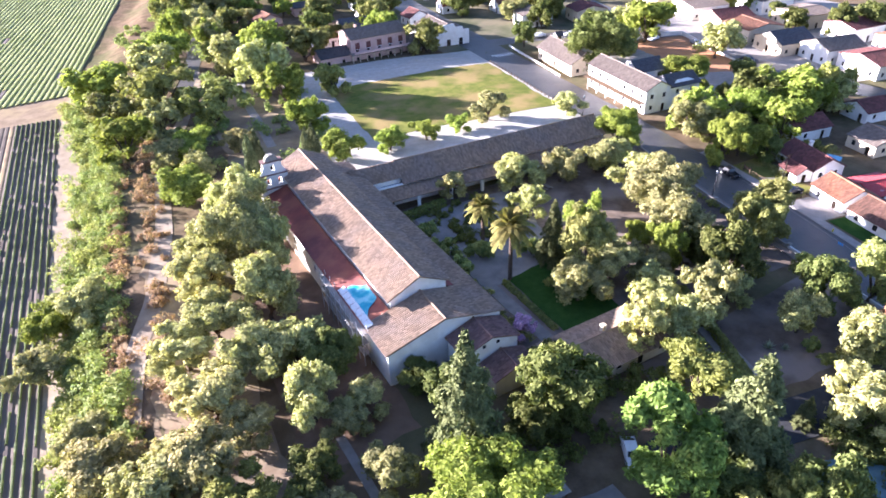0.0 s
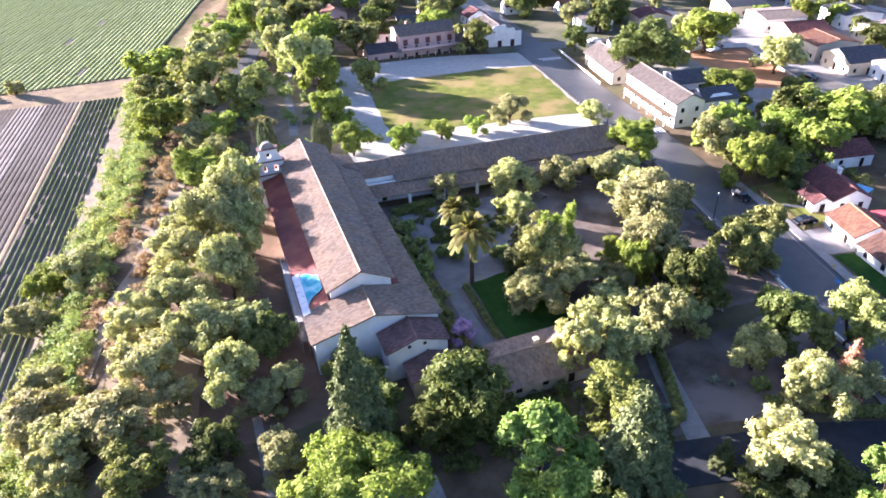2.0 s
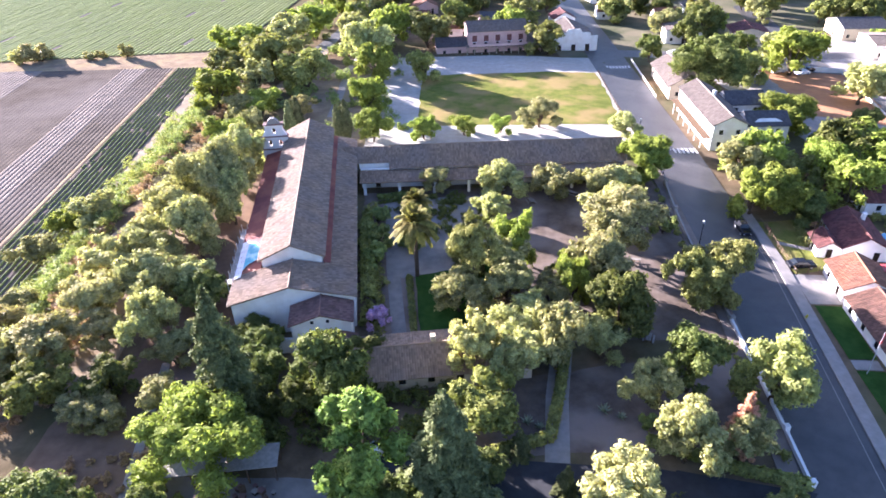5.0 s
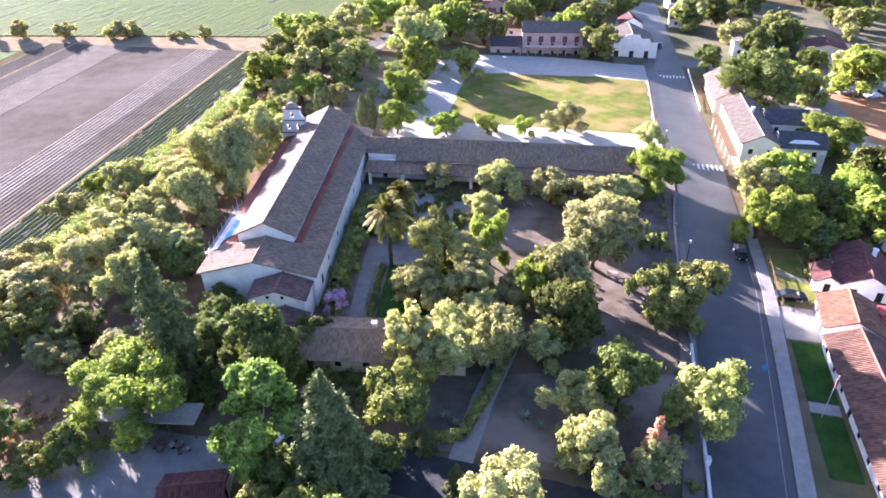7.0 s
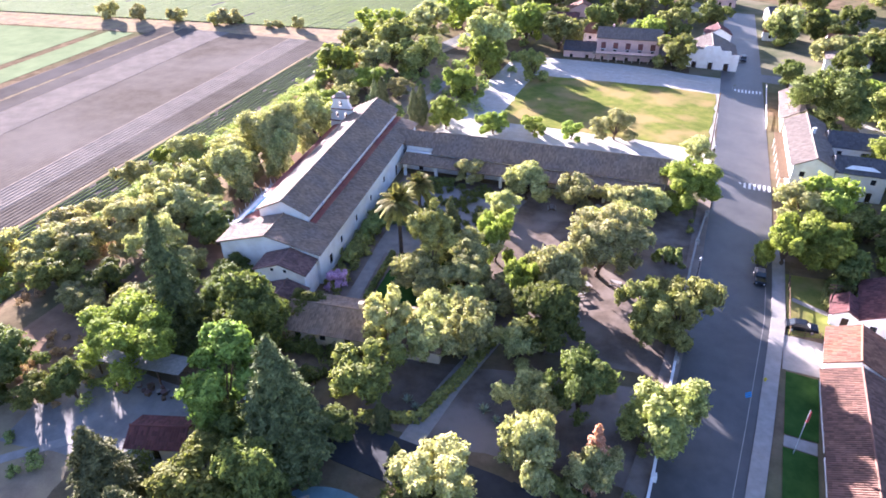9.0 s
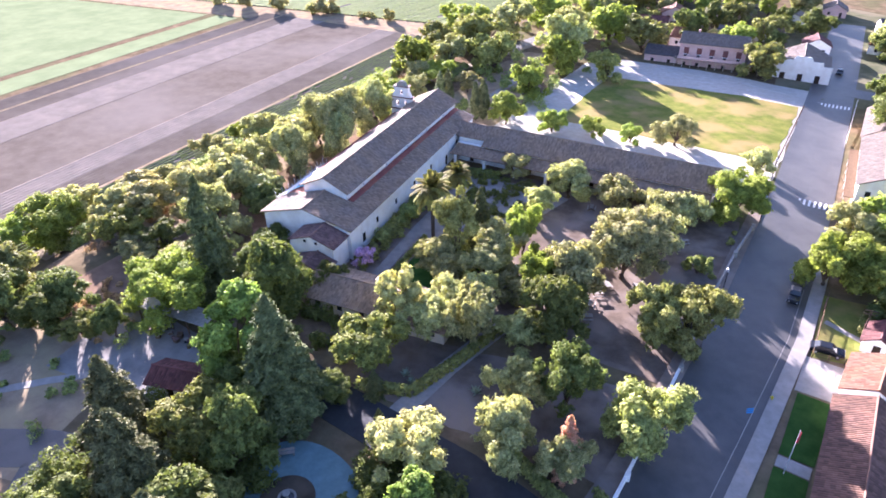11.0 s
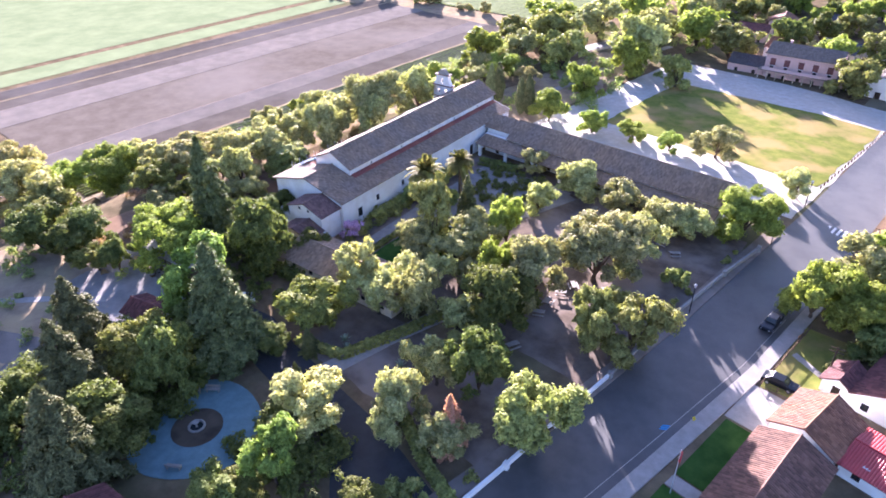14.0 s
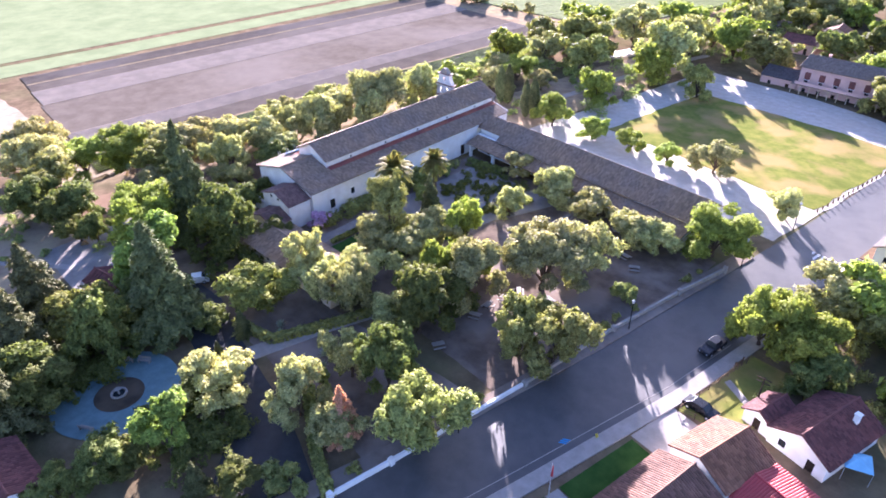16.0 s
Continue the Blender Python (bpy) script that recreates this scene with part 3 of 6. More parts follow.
# clerestory walls with small square windows
CLEAR = [(6 + 9.2 * k, low_z(NX1) + 0.12, 0.5, 0.5) for k in range(5)]
wall(church, (NX1 - 0.3, Y0 + 0.3), (NX1 - 0.3, Y1), 4.0, NE_Z, 0.5, CLEAR, name="clerestory_wall")
wall(church, (NX0 + 0.3, Y1), (NX0 + 0.3, Y0 + 0.3), 4.0, NE_Z, 0.5, [(6 + 9.2 * k, low_z(NX0) + 0.12, 0.5, 0.5) for k in range(5)], name="clerestory_wall")
for yy in (Y0 + 0.2, Y1 - 0.6):
    prism("gable", church, M_WHITE, [(NX0 + 0.3, yy, 5.5), (NX1 - 0.3, yy, 5.5), (NX1 - 0.3, yy, NE_Z - 0.1), (RX, yy, RZ - 0.2), (NX0 + 0.3, yy, NE_Z - 0.1)], (0, 0.5, 0))
prism("facade", church, M_WHITE, [(28.9, Y1 - 0.5, 6.0), (46.7, Y1 - 0.5, 6.0), (RX, Y1 - 0.5, 8.3)], (0, 0.5, 0))
# roofs
tile_roof(church, (RX, Y0 - 0.3, RZ), (RX, Y1 + 0.4, RZ), (NX1 + 0.25, Y0 - 0.3, NE_Z), (NX1 + 0.25, Y1 + 0.4, NE_Z), M_TILE, name="nave_roof", seed=3)
tile_roof(church, (RX, Y0 - 0.3, RZ), (RX, Y1 + 0.4, RZ), (NX0 - 0.25, Y0 - 0.3, NE_Z), (NX0 - 0.25, Y1 + 0.4, NE_Z), M_TILE, name="nave_roof", seed=4)
ridge_cap(church, (RX, Y0 - 0.3, RZ + 0.05), (RX, Y1 + 0.4, RZ + 0.05), M_TILE)
tile_roof(church, (NX1, Y0, low_z(NX1)), (NX1, Y1 - 0.4, low_z(NX1)), (AX1, Y0, AZ), (AX1, Y1 - 0.4, AZ), M_TILE, name="aisle_roof", seed=5)
tile_roof(church, (RX, AY - 0.2, LOWZ), (RX, Y0, LOWZ), (AX1, AY - 0.2, AZ), (AX1, Y0, AZ), M_TILE, name="rear_roof", seed=6)
tile_roof(church, (RX, AY - 0.2, LOWZ), (RX, Y0, LOWZ), (AX0, AY - 0.2, AZ), (AX0, Y0, AZ), M_TILE, name="rear_roof", seed=7)
ridge_cap(church, (RX, AY - 0.2, LOWZ + 0.05), (RX, Y0, LOWZ + 0.05), M_TILE)
mesh_ob("aisle_roof_sheathing", [(NX0, Y0, low_z(NX0)), (NX0, Y1 - 0.4, low_z(NX0)), (AX0, Y1 - 0.4, AZ), (AX0, Y0, AZ), (NX0, Y0, low_z(NX0) - 0.2), (NX0, Y1 - 0.4, low_z(NX0) - 0.2), (AX0, Y1 - 0.4, AZ - 0.2), (AX0, Y0, AZ - 0.2)],
        [(0, 1, 2, 3), (7, 6, 5, 4), (0, 4, 5, 1), (1, 5, 6, 2), (2, 6, 7, 3), (3, 7, 4, 0)], M_UNDER, church, "bare red roof under repair with its tiles removed")

mesh_ob("flashing", [(NX1 - 0.1, Y0 + 0.2, low_z(NX1 - 0.1) + 0.16), (NX1 - 0.1, Y1 - 0.6, low_z(NX1 - 0.1) + 0.16), (NX1 + 0.95, Y1 - 0.6, low_z(NX1 + 0.95) + 0.16), (NX1 + 0.95, Y0 + 0.2, low_z(NX1 + 0.95) + 0.16),
                     (NX1 - 0.1, Y0 + 0.2, low_z(NX1 - 0.1)), (NX1 - 0.1, Y1 - 0.6, low_z(NX1 - 0.1)), (NX1 + 0.95, Y1 - 0.6, low_z(NX1 + 0.95)), (NX1 + 0.95, Y0 + 0.2, low_z(NX1 + 0.95))],
        [(0, 1, 2, 3), (7, 6, 5, 4), (0, 4, 5, 1), (1, 5, 6, 2), (2, 6, 7, 3), (3, 7, 4, 0)], M_UNDER, church, "strip of bare red sheathing below the clerestory")


def tarp_mesh():
    """A blue sheet, creased, lying on the stripped roof."""
    n = 22
    vs, fs = [], []
    for j in range(n + 1):
        for i in range(n + 1):
            u, v = i / n, j / n
            x = 29.4 + 2.9 * u
            y = 78.0 + 3.6 * u * (1 - v) + (8.0 - 1.0 * u) * v + 0.5 * math.sin(5 * u) + 0.3 * math.sin(9 * v)
            h = 0.10 + 0.10 * abs(noise.noise(Vector((x * 0.9, y * 0.5, 3)))) + 0.06 * abs(noise.noise(Vector((x * 2.5, y * 1.6, 7))))
            vs.append((x, y, low_z(x) + h))
    for j in range(n):
        for i in range(n):
            k = j * (n + 1) + i
            fs.append((k, k + 1, k + n + 2, k + n + 1))
    return mesh_ob("tarp", vs, fs, M_TARP, smooth=True)


tagged(tarp_mesh(), "creased bright blue tarpaulin on a roof under repair", "tarpaulin")

# scaffold along the stripped aisle
scaffold = thing("scaffold", "pale metal scaffold along the aisle wall under repair", "scaffold", at=(27.6, 76, 0))
for k in range(9):
    for dx in (0, 0.9):
        bm = bmesh.new()
        rod(bm, (dx, k * 2.0, 0), (dx, k * 2.0, 6.9), 0.05)
        part("upright", bm, M_METAL, scaffold)
for zz in (2.0, 4.0, 5.8):
    for dx in (0, 0.9):
        bm = bmesh.new()
        rod(bm, (dx, 0, zz), (dx, 16, zz), 0.04)
        part("rail", bm, M_METAL, scaffold)
    box_part("plank", scaffold, M_CONCRETE, 0.05, 0, zz + 0.05, 0.85, 16, zz + 0.1)

# bell wall
bell_wall = thing("bell_wall", "white stepped bell wall with arched openings and bells", "bell wall", at=(30.6, 122.6, 0))


def bell_tier(z0, z1, half, arches):
    w = 0.75
    xs2 = [-half] + [v for a in arches for v in (a - w / 2, a + w / 2)] + [half]
    bm = bmesh.new()
    for k in range(0, len(xs2), 2):
        box(bm, xs2[k], -0.55, z0, xs2[k + 1], 0.55, z1)
    for a in arches:
        box(bm, a - w / 2, -0.55, z0, a + w / 2, 0.55, z0 + 0.45)
        top = z0 + 0.45 + (z1 - z0 - 0.95)
        pts = [(a - w / 2, -0.55, z1), (a - w / 2, -0.55, top - w / 2)] + [(a - w / 2 * math.cos(t), -0.55, top - w / 2 + w / 2 * math.sin(t)) for t in np.linspace(0.2, math.pi - 0.2, 7)] + [(a + w / 2, -0.55, top - w / 2), (a + w / 2, -0.55, z1)]
        va = [bm.verts.new(p) for p in pts]
        vb = [bm.verts.new((p[0], 0.55, p[2])) for p in pts]
        bm.faces.new(va)
        bm.faces.new(vb[::-1])
        for k in range(len(pts)):
            bm.faces.new((va[k], vb[k], vb[(k + 1) % len(pts)], va[(k + 1) % len(pts)]))
    box(bm, -half - 0.15, -0.7, z1, half + 0.15, 0.7, z1 + 0.18)
    part("tier", bm, M_WHITE, bell_wall)
    for a in arches:
        bm = bmesh.new()
        zz = z0 + 0.75
        bmesh.ops.create_cone(bm, cap_ends=True, segments=12, radius1=0.3, radius2=0.14, depth=0.5, matrix=Matrix.Translation((a, 0, zz + 0.25)))
        rod(bm, (a, 0, zz + 0.5), (a, 0, zz + 0.8), 0.03)
        part("bell", bm, M_DARKWOOD, bell_wall, "dark bronze bell")


box_part("base", bell_wall, M_WHITE, -2.75, -0.6, 0, 2.75, 0.6, 7.1)
box_part("cornice", bell_wall, M_TILE_OLD, -2.95, -0.85, 7.1, 2.95, 0.85, 7.3)
bell_tier(7.3, 9.7, 2.6, [-1.05, 1.05])
box_part("cornice", bell_wall, M_TILE_OLD, -2.9, -0.85, 9.88, 2.9, 0.85, 10.06)
for sg in (-1, 1):
    prism("shoulder", bell_wall, M_WHITE, [(sg * 1.75, -0.5, 10.06), (sg * 2.5, -0.5, 10.06), (sg * 2.0, -0.5, 10.9), (sg * 1.75, -0.5, 11.5)], (0, 1.0, 0))
bell_tier(10.06, 12.3, 1.75, [0.0])
box_part("cornice", bell_wall, M_TILE_OLD, -2.0, -0.85, 12.48, 2.0, 0.85, 12.64)
prism("pediment", bell_wall, M_STONE, [(-1.3, -0.5, 12.64), (1.3, -0.5, 12.64), (1.0, -0.5, 13.3), (0.4, -0.5, 13.8), (-0.4, -0.5, 13.8), (-1.0, -0.5, 13.3)], (0, 1.0, 0), "weathered grey-brown stone cap")

# sacristy blocks behind the church
sacristy = thing("sacristy", "small whitewashed sacristy with maroon tile roof", "annex")
gable_house(sacristy, 37.8, 46.3, 65.6, 70.2, 0, 5.1, 6.55, axis="y", over=0.35, roof_mat=M_TILE_OLD, windows=False, seed=11)
for xx in (40.6, 42.8):
    box_part("window", sacristy, M_GLASS, xx, 65.5, 5.2, xx + 0.45, 65.62, 5.65)
shed = thing("garden_shed", "low lean shed with dark tile roof", "shed")
gable_house(shed, 40.0, 46.8, 61.4, 65.3, 0, 2.9, 4.0, axis="y", over=0.3, roof_mat=M_TILE_OLD, windows=False, wall_mat=M_CREAM, seed=13)
low_wall = thing("courtyard_wall", "low whitewashed wall beside the sacristy", "wall")
wall(low_wall, (33.5, 66.0), (38.0, 65.7), 0, 2.6, 0.4)
wall(low_wall, (33.5, 70.2), (33.5, 66.0), 0, 2.6, 0.4)

# long low building south of the garden
cottage = thing("garden_cottage", "long low cream building with clay tile roof", "building")
gable_house(cottage, 47.0, 70.5, 56.2, 64.2, 0, 2.75, 4.3, axis="x", over=0.7, wall_mat=M_CREAM, roof_mat=M_TILE, chimney=(57.5, 60.9, 5.1), seed=15)

# ---- convent wing ----
wing = thing("convent_wing", "long low arcaded convent wing with brown tile roof", "building")
A0, A1 = Vector((54.0, 119.7, 0)), Vector((102.8, 116.1, 0))
wd = (A1 - A0).normalized()
wn_ = Vector((wd.y, -wd.x, 0))     # towards the garden
WL = (A1 - A0).length


def wp(a, o, z):
    p = A0 + wd * a + wn_ * o
    return (p.x, p.y, z)


def w2(a, o):
    return wp(a, o, 0)[:2]


wall(wing, w2(-6.5, 4.6), w2(WL - 0.4, 4.6), 0, 4.2, 0.6, [(4 + 4.6 * k, 0.9 if k % 3 else 0.06, 1.0, 1.3 if k % 3 else 2.1) for k in range(11)])
wall(wing, w2(WL - 0.4, 4.6), w2(WL - 0.4, -4.6), 0, 4.2, 0.6, [(4.6, 0.06, 1.2, 2.2)])
wall(wing, w2(WL - 0.4, -4.6), w2(-6.5, -4.6), 0, 4.2, 0.6, [(4 + 5.2 * k, 1.0, 1.0, 1.4) for k in range(10)])
prism("gable", wing, M_WHITE, [wp(WL - 0.4, 4.6, 4.2), wp(WL - 0.4, -4.6, 4.2), wp(WL - 0.4, 0, 7.0)], tuple(-wd * 0.5))
tile_roof(wing, wp(0, 0, 7.3), wp(WL, 0, 7.3), wp(0, 4.9, 4.35), wp(WL, 4.9, 4.35), M_TILE, seed=21)
tile_roof(wing, wp(0, 0, 7.3), wp(WL, 0, 7.3), wp(0, -5.2, 4.2), wp(WL, -5.2, 4.2), M_TILE, seed=22)
ridge_cap(wing, wp(0, 0, 7.35), wp(WL, 0, 7.35), M_TILE)
# link to the church, with its white upper wall
tile_roof(wing, wp(-9.5, 0, 7.2), wp(0, 0, 7.2), wp(-7.5, 3.6, 5.15), wp(0, 3.6, 5.15), M_TILE, seed=23)
tile_roof(wing, wp(-9.5, 0, 7.2), wp(0, 0, 7.2), wp(-9.5, -5.0, 4.4), wp(0, -5.0, 4.4), M_TILE, seed=24)
wall(wing, w2(-6.6, 3.4), w2(0, 3.4), 3.9, 5.1, 0.4, name="upper_wall")
# porch roof on posts
tile_roof(wing, wp(-6.0, 4.3, 4.05), wp(WL - 0.5, 4.3, 4.05), wp(-6.0, 8.2, 2.95), wp(WL - 0.5, 8.2, 2.95), M_TILE, name="porch_roof", seed=25)
for k in range(8):
    a = -5 + k * (WL + 4) / 7.5
    c = A0 + wd * a + wn_ * 7.7
    p_ = box_part("pier", wing, M_WHITE, -0.28, -0.28, 0, 0.28, 0.28, 2.8)
    p_.matrix_basis = pose(c.x, c.y, 0, 0, 0, math.degrees(math.atan2(wd.y, wd.x)))

# ---- town buildings ----
hotel = thing("white_hotel", "white two-storey adobe with brown and grey roofs", "building", at=(126.8, 123.9, -1.2), rz=-6)
gable_house(hotel, 0.4, 8.0, 0.3, 25.5, 0, 6.3, 8.2, axis="y", over=0.5, roof_mat=M_BROWN_SHINGLE, storeys=2, chimney=(4.6, 14, 9.2), seed=31)
gable_house(hotel, 8.2, 17.5, 0.5, 7.5, 0, 6.0, 7.8, axis="x", over=0.5, roof_mat=M_SHINGLE, storeys=2, seed=33)
gable_house(hotel, 8.2, 17.5, 13.5, 21, 0, 6.0, 7.8, axis="x", over=0.5, roof_mat=M_SHINGLE, storeys=2, seed=35)
prism("roof_sign", hotel, M_WHITE, [(9.6, 1.0, 6.5), (16.0, 1.0, 6.5), (14.6, 1.9, 6.96), (11.0, 1.9, 6.96)], (0, -0.02, 0.05), "pale painted sign shape on the grey roof")
for k in range(6):
    box_part("post", hotel, M_WHITE, -1.3, 2 + k * 4.2, 0, -1.15, 2.15 + k * 4.2, 3.0)
box_part("balcony", hotel, M_WOOD, -1.5, 0.5, 2.95, 0.35, 25.3, 3.1)
adobe = thing("adobe_house", "cream adobe house with brown shingle roof and porch", "house", at=(131.5, 158.5, -1.9), rz=-8)
gable_house(adobe, 0, 8.5, 0, 20, 0, 4.0, 6.6, axis="y", over=0.8, roof_mat=M_BROWN_SHINGLE, wall_mat=M_CREAM, seed=37)
fence_w = thing("white_fence", "low white board fence beside the street", "fence", at=(128.5, 160, -1.9), rz=-8)
for k in range(14):
    box_part("post", fence_w, M_WHITE, -0.06, k * 2.4, 0, 0.06, k * 2.4 + 0.12, 1.1)
    for zz in (0.35, 0.7):
        box_part("board", fence_w, M_WHITE, -0.03, k * 2.4 + 0.12, zz, 0.03, k * 2.4 + 2.4, zz + 0.22)
pink = thing("pink_hotel", "pink two-storey plaster hotel with wooden porch", "building", at=(79.0, 210.0, -3.0), rz=-1)
gable_house(pink, 4.5, 24.0, 0.5, 11, 0, 8.2, 10.0, axis="x", over=0.7, wall_mat=M_PINK, roof_mat=M_BROWN_SHINGLE, storeys=2, chimney=(9.0, 7.0, 10.6), seed=41)
gable_house(pink, -6, 4.2, 1, 9, 0, 3.4, 5.2, axis="x", over=0.4, wall_mat=M_PINK, roof_mat=M_SHINGLE, seed=42)
gable_house(pink, 24.3, 31, 1, 8, 0, 3.6, 5.2, axis="x", over=0.4, wall_mat=M_PINK, roof_mat=M_BROWN_SHINGLE, seed=43)
box_part("porch_roof", pink, M_BROWN_SHINGLE, 3.5, -2.2, 3.55, 31, 0.4, 3.75)
for k in range(12):
    box_part("post", pink, M_CREAM, 3.7 + k * 2.45, -2.1, 0, 3.9 + k * 2.45, -1.9, 3.55)
for k in range(5):
    xx = 6.6 + k * 3.85
    shutter = box_part("shutter", pink, M_TILE_DARK, xx - 0.75, 0.36, 4.7, xx + 0.75, 0.48, 6.7)
    box_part("sill", shutter, M_WHITE, xx - 0.85, 0.30, 4.55, xx + 0.85, 0.48, 4.68)
box_part("balcony_rail", pink, M_PINK, 4.5, -2.1, 3.75, 24, -2.0, 4.6)

stable = thing("white_false_front", "white building with stepped false front", "building", at=(111.0, 209.0, -3.0), rz=-3)
gable_house(stable, 0.2, 15.3, 0.6, 16, 0, 4.2, 7.6, axis="y", over=0.3, roof_mat=M_BROWN_SHINGLE, seed=45)
prism("false_front", stable, M_WHITE, [(-0.3, 0.25, 0), (15.8, 0.25, 0), (15.8, 0.25, 5.2), (13.5, 0.25, 5.2), (13.2, 0.25, 6.3), (10.5, 0.25, 6.4), (9.8, 0.25, 7.6), (5.7, 0.25, 7.6), (5.0, 0.25, 6.4), (2.3, 0.25, 6.3), (2.0, 0.25, 5.2), (-0.3, 0.25, 5.2)], (0, 0.3, 0))
for xx in (3.0, 7.8, 12.5):
    box_part("door", stable, M_DARKWOOD, xx - 0.7, 0.15, 0, xx + 0.7, 0.3, 2.5)


# houses across the street
def house(name, label, at, rz, w, d, ez, rzz, axis, roof, seed, wm=None, category="house", chimney=None):
    h_ = thing(name, label, category, at=at, rz=rz)
    gable_house(h_, 0, w, 0, d, 0, ez, rzz, axis=axis, over=0.4, roof_mat=roof, wall_mat=wm, seed=seed, chimney=chimney)
    return h_


house("tile_house", "white house with orange clay tile roof", (122.5, 67.2, -1.3), -14, 7.6, 8.2, 2.9, 4.7, "y", M_TILE_RED, 51)
house("long_house", "long white house with brown barrel tile roof", (117.6, 38.5, -1.3), -9, 8.4, 27.6, 2.6, 4.4, "y", M_TILE_BROWN, 53, category="house")
house("maroon_house", "white cottage with maroon tile roof", (129.6, 78.4, -1.3), -14, 7.5, 11.0, 2.8, 4.8, "y", M_TILE_DARK, 55, chimney=(5.5, 8, 5.2))
house("cottage_porch", "small white porch wing with maroon roof", (126.0, 79.6, -1.3), -14, 3.8, 5.0, 2.4, 3.5, "y", M_TILE_DARK, 56, category="annex")
red_shed = house("red_metal_shed", "shed with ribbed red metal roof and skylights", (130.6, 66.0, -1.3), -14, 8.0, 7.5, 2.3, 3.2, "x", M_REDMETAL, 57, category="shed")
for xx in (2.0, 4.5):
    box_part("skylight", red_shed, M_METAL, xx, 0.8, 2.62, xx + 0.8, 2.6, 2.72)

# ---- trees ----
def quads(pos, nrm, size, rng, aspect=1.9):
    """Small pointed leaf sprays at pos facing nrm."""
    n = len(pos)
    t = np.cross(nrm, rng.normal(size=(n, 3)))
    t /= np.linalg.norm(t, axis=1, keepdims=True) + 1e-9
    b = np.cross(nrm, t)
    s = (size * rng.uniform(0.6, 1.35, n))[:, None]
    curl = nrm * s * rng.uniform(-0.4, 0.4, n)[:, None]
    V = np.stack([pos - t * s * aspect / 2 - b * s * 0.5, pos - t * s * aspect / 2 + b * s * 0.5, pos + t * s * aspect / 2 + curl], 1).reshape(-1, 3)
    return V, np.arange(n)[:, None] * 3 + [[0, 1, 2]]


def lobes_crown(rng, lobes, leaves, size, up=0.25, droop=0.0, fill=0.3, tufts=9):
    """lobes: rows of centre and radius. Each lobe carries tufts of leaves on its outer side; a thinner fill hides the inside."""
    C, R = lobes[:, :3], lobes[:, 3]
    w = R ** 2 / (R ** 2).sum()
    nt = tufts * len(R)
    own = rng.choice(len(R), nt, p=w)
    td = rng.normal(size=(nt, 3)) + [0, 0, 0.35]
    td /= np.linalg.norm(td, axis=1, keepdims=True)
    tc = C[own] + td * (R[own] * rng.uniform(0.72, 1.08, nt))[:, None]
    clear = np.ones(nt, bool)
    for c, r in zip(C, R):
        clear &= np.linalg.norm(tc - c, axis=1) > r * 0.66
    tc, td, own = tc[clear], td[clear], own[clear]
    tr = R[own] * rng.uniform(0.26, 0.60, len(own))
    k = rng.choice(len(own), int(leaves * (1 - fill)), p=tr ** 2 / (tr ** 2).sum())
    d = rng.normal(size=(len(k), 3)) + td[k] * 0.5
    d /= np.linalg.norm(d, axis=1, keepdims=True)
    pos = tc[k] + d * (tr[k] * rng.random(len(k)) ** 0.55 * rng.uniform(0.8, 1.35, len(k)))[:, None] * [1.1, 1.1, 0.85]
    n = td[k] * 0.7 + d * 0.5
    m = rng.choice(len(R), int(leaves * fill), p=w)
    e = rng.normal(size=(len(m), 3))
    e /= np.linalg.norm(e, axis=1, keepdims=True)
    pos = np.concatenate([pos, C[m] + e * (R[m] * rng.uniform(0.5, 0.92, len(m)))[:, None]])
    n = np.concatenate([n, e])
    pos[:, 2] -= droop * rng.random(len(pos)) * np.clip(np.hypot(n[:, 0], n[:, 1]) - 0.4, 0, 1) * size * 4
    n = n + rng.normal(scale=0.5, size=n.shape) + [0, 0, up]
    n /= np.linalg.norm(n, axis=1, keepdims=True)
    return quads(pos, n, size * 0.9, rng, 2.2)


def leaf_mesh(name, V, F, material, parent):
    me = bpy.data.meshes.new(name)
    me.vertices.add(len(V))
    me.vertices.foreach_set("co", V.astype(np.float32).ravel())
    me.loops.add(F.size)
    me.loops.foreach_set("vertex_index", F.astype(np.int32).ravel())
    me.polygons.add(len(F))
    me.polygons.foreach_set("loop_start", np.arange(0, F.size, 3, dtype=np.int32))
    me.update(calc_edges=True)
    me.validate()
    me.materials.append(material)
    ob = new(name, me)
    if parent:
        ob.parent = parent
    return ob


def trunk_part(parent, rng, h, r, limbs):
    bm = bmesh.new()
    p = Vector((0, 0, -0.05))
    for k in range(3):
        q = Vector((rng.normal(0, 0.04), rng.normal(0, 0.04), h * (k + 1) / 3))
        rod(bm, p, q, r * (1 - 0.2 * k), r * (0.8 - 0.2 * k), 7)
        p = q
    for c in limbs:
        rod(bm, p - Vector((0, 0, 0.1 * h)), Vector(c), r * 0.45, r * 0.12, 5)
    return part("trunk", bm, M_BARK, parent)


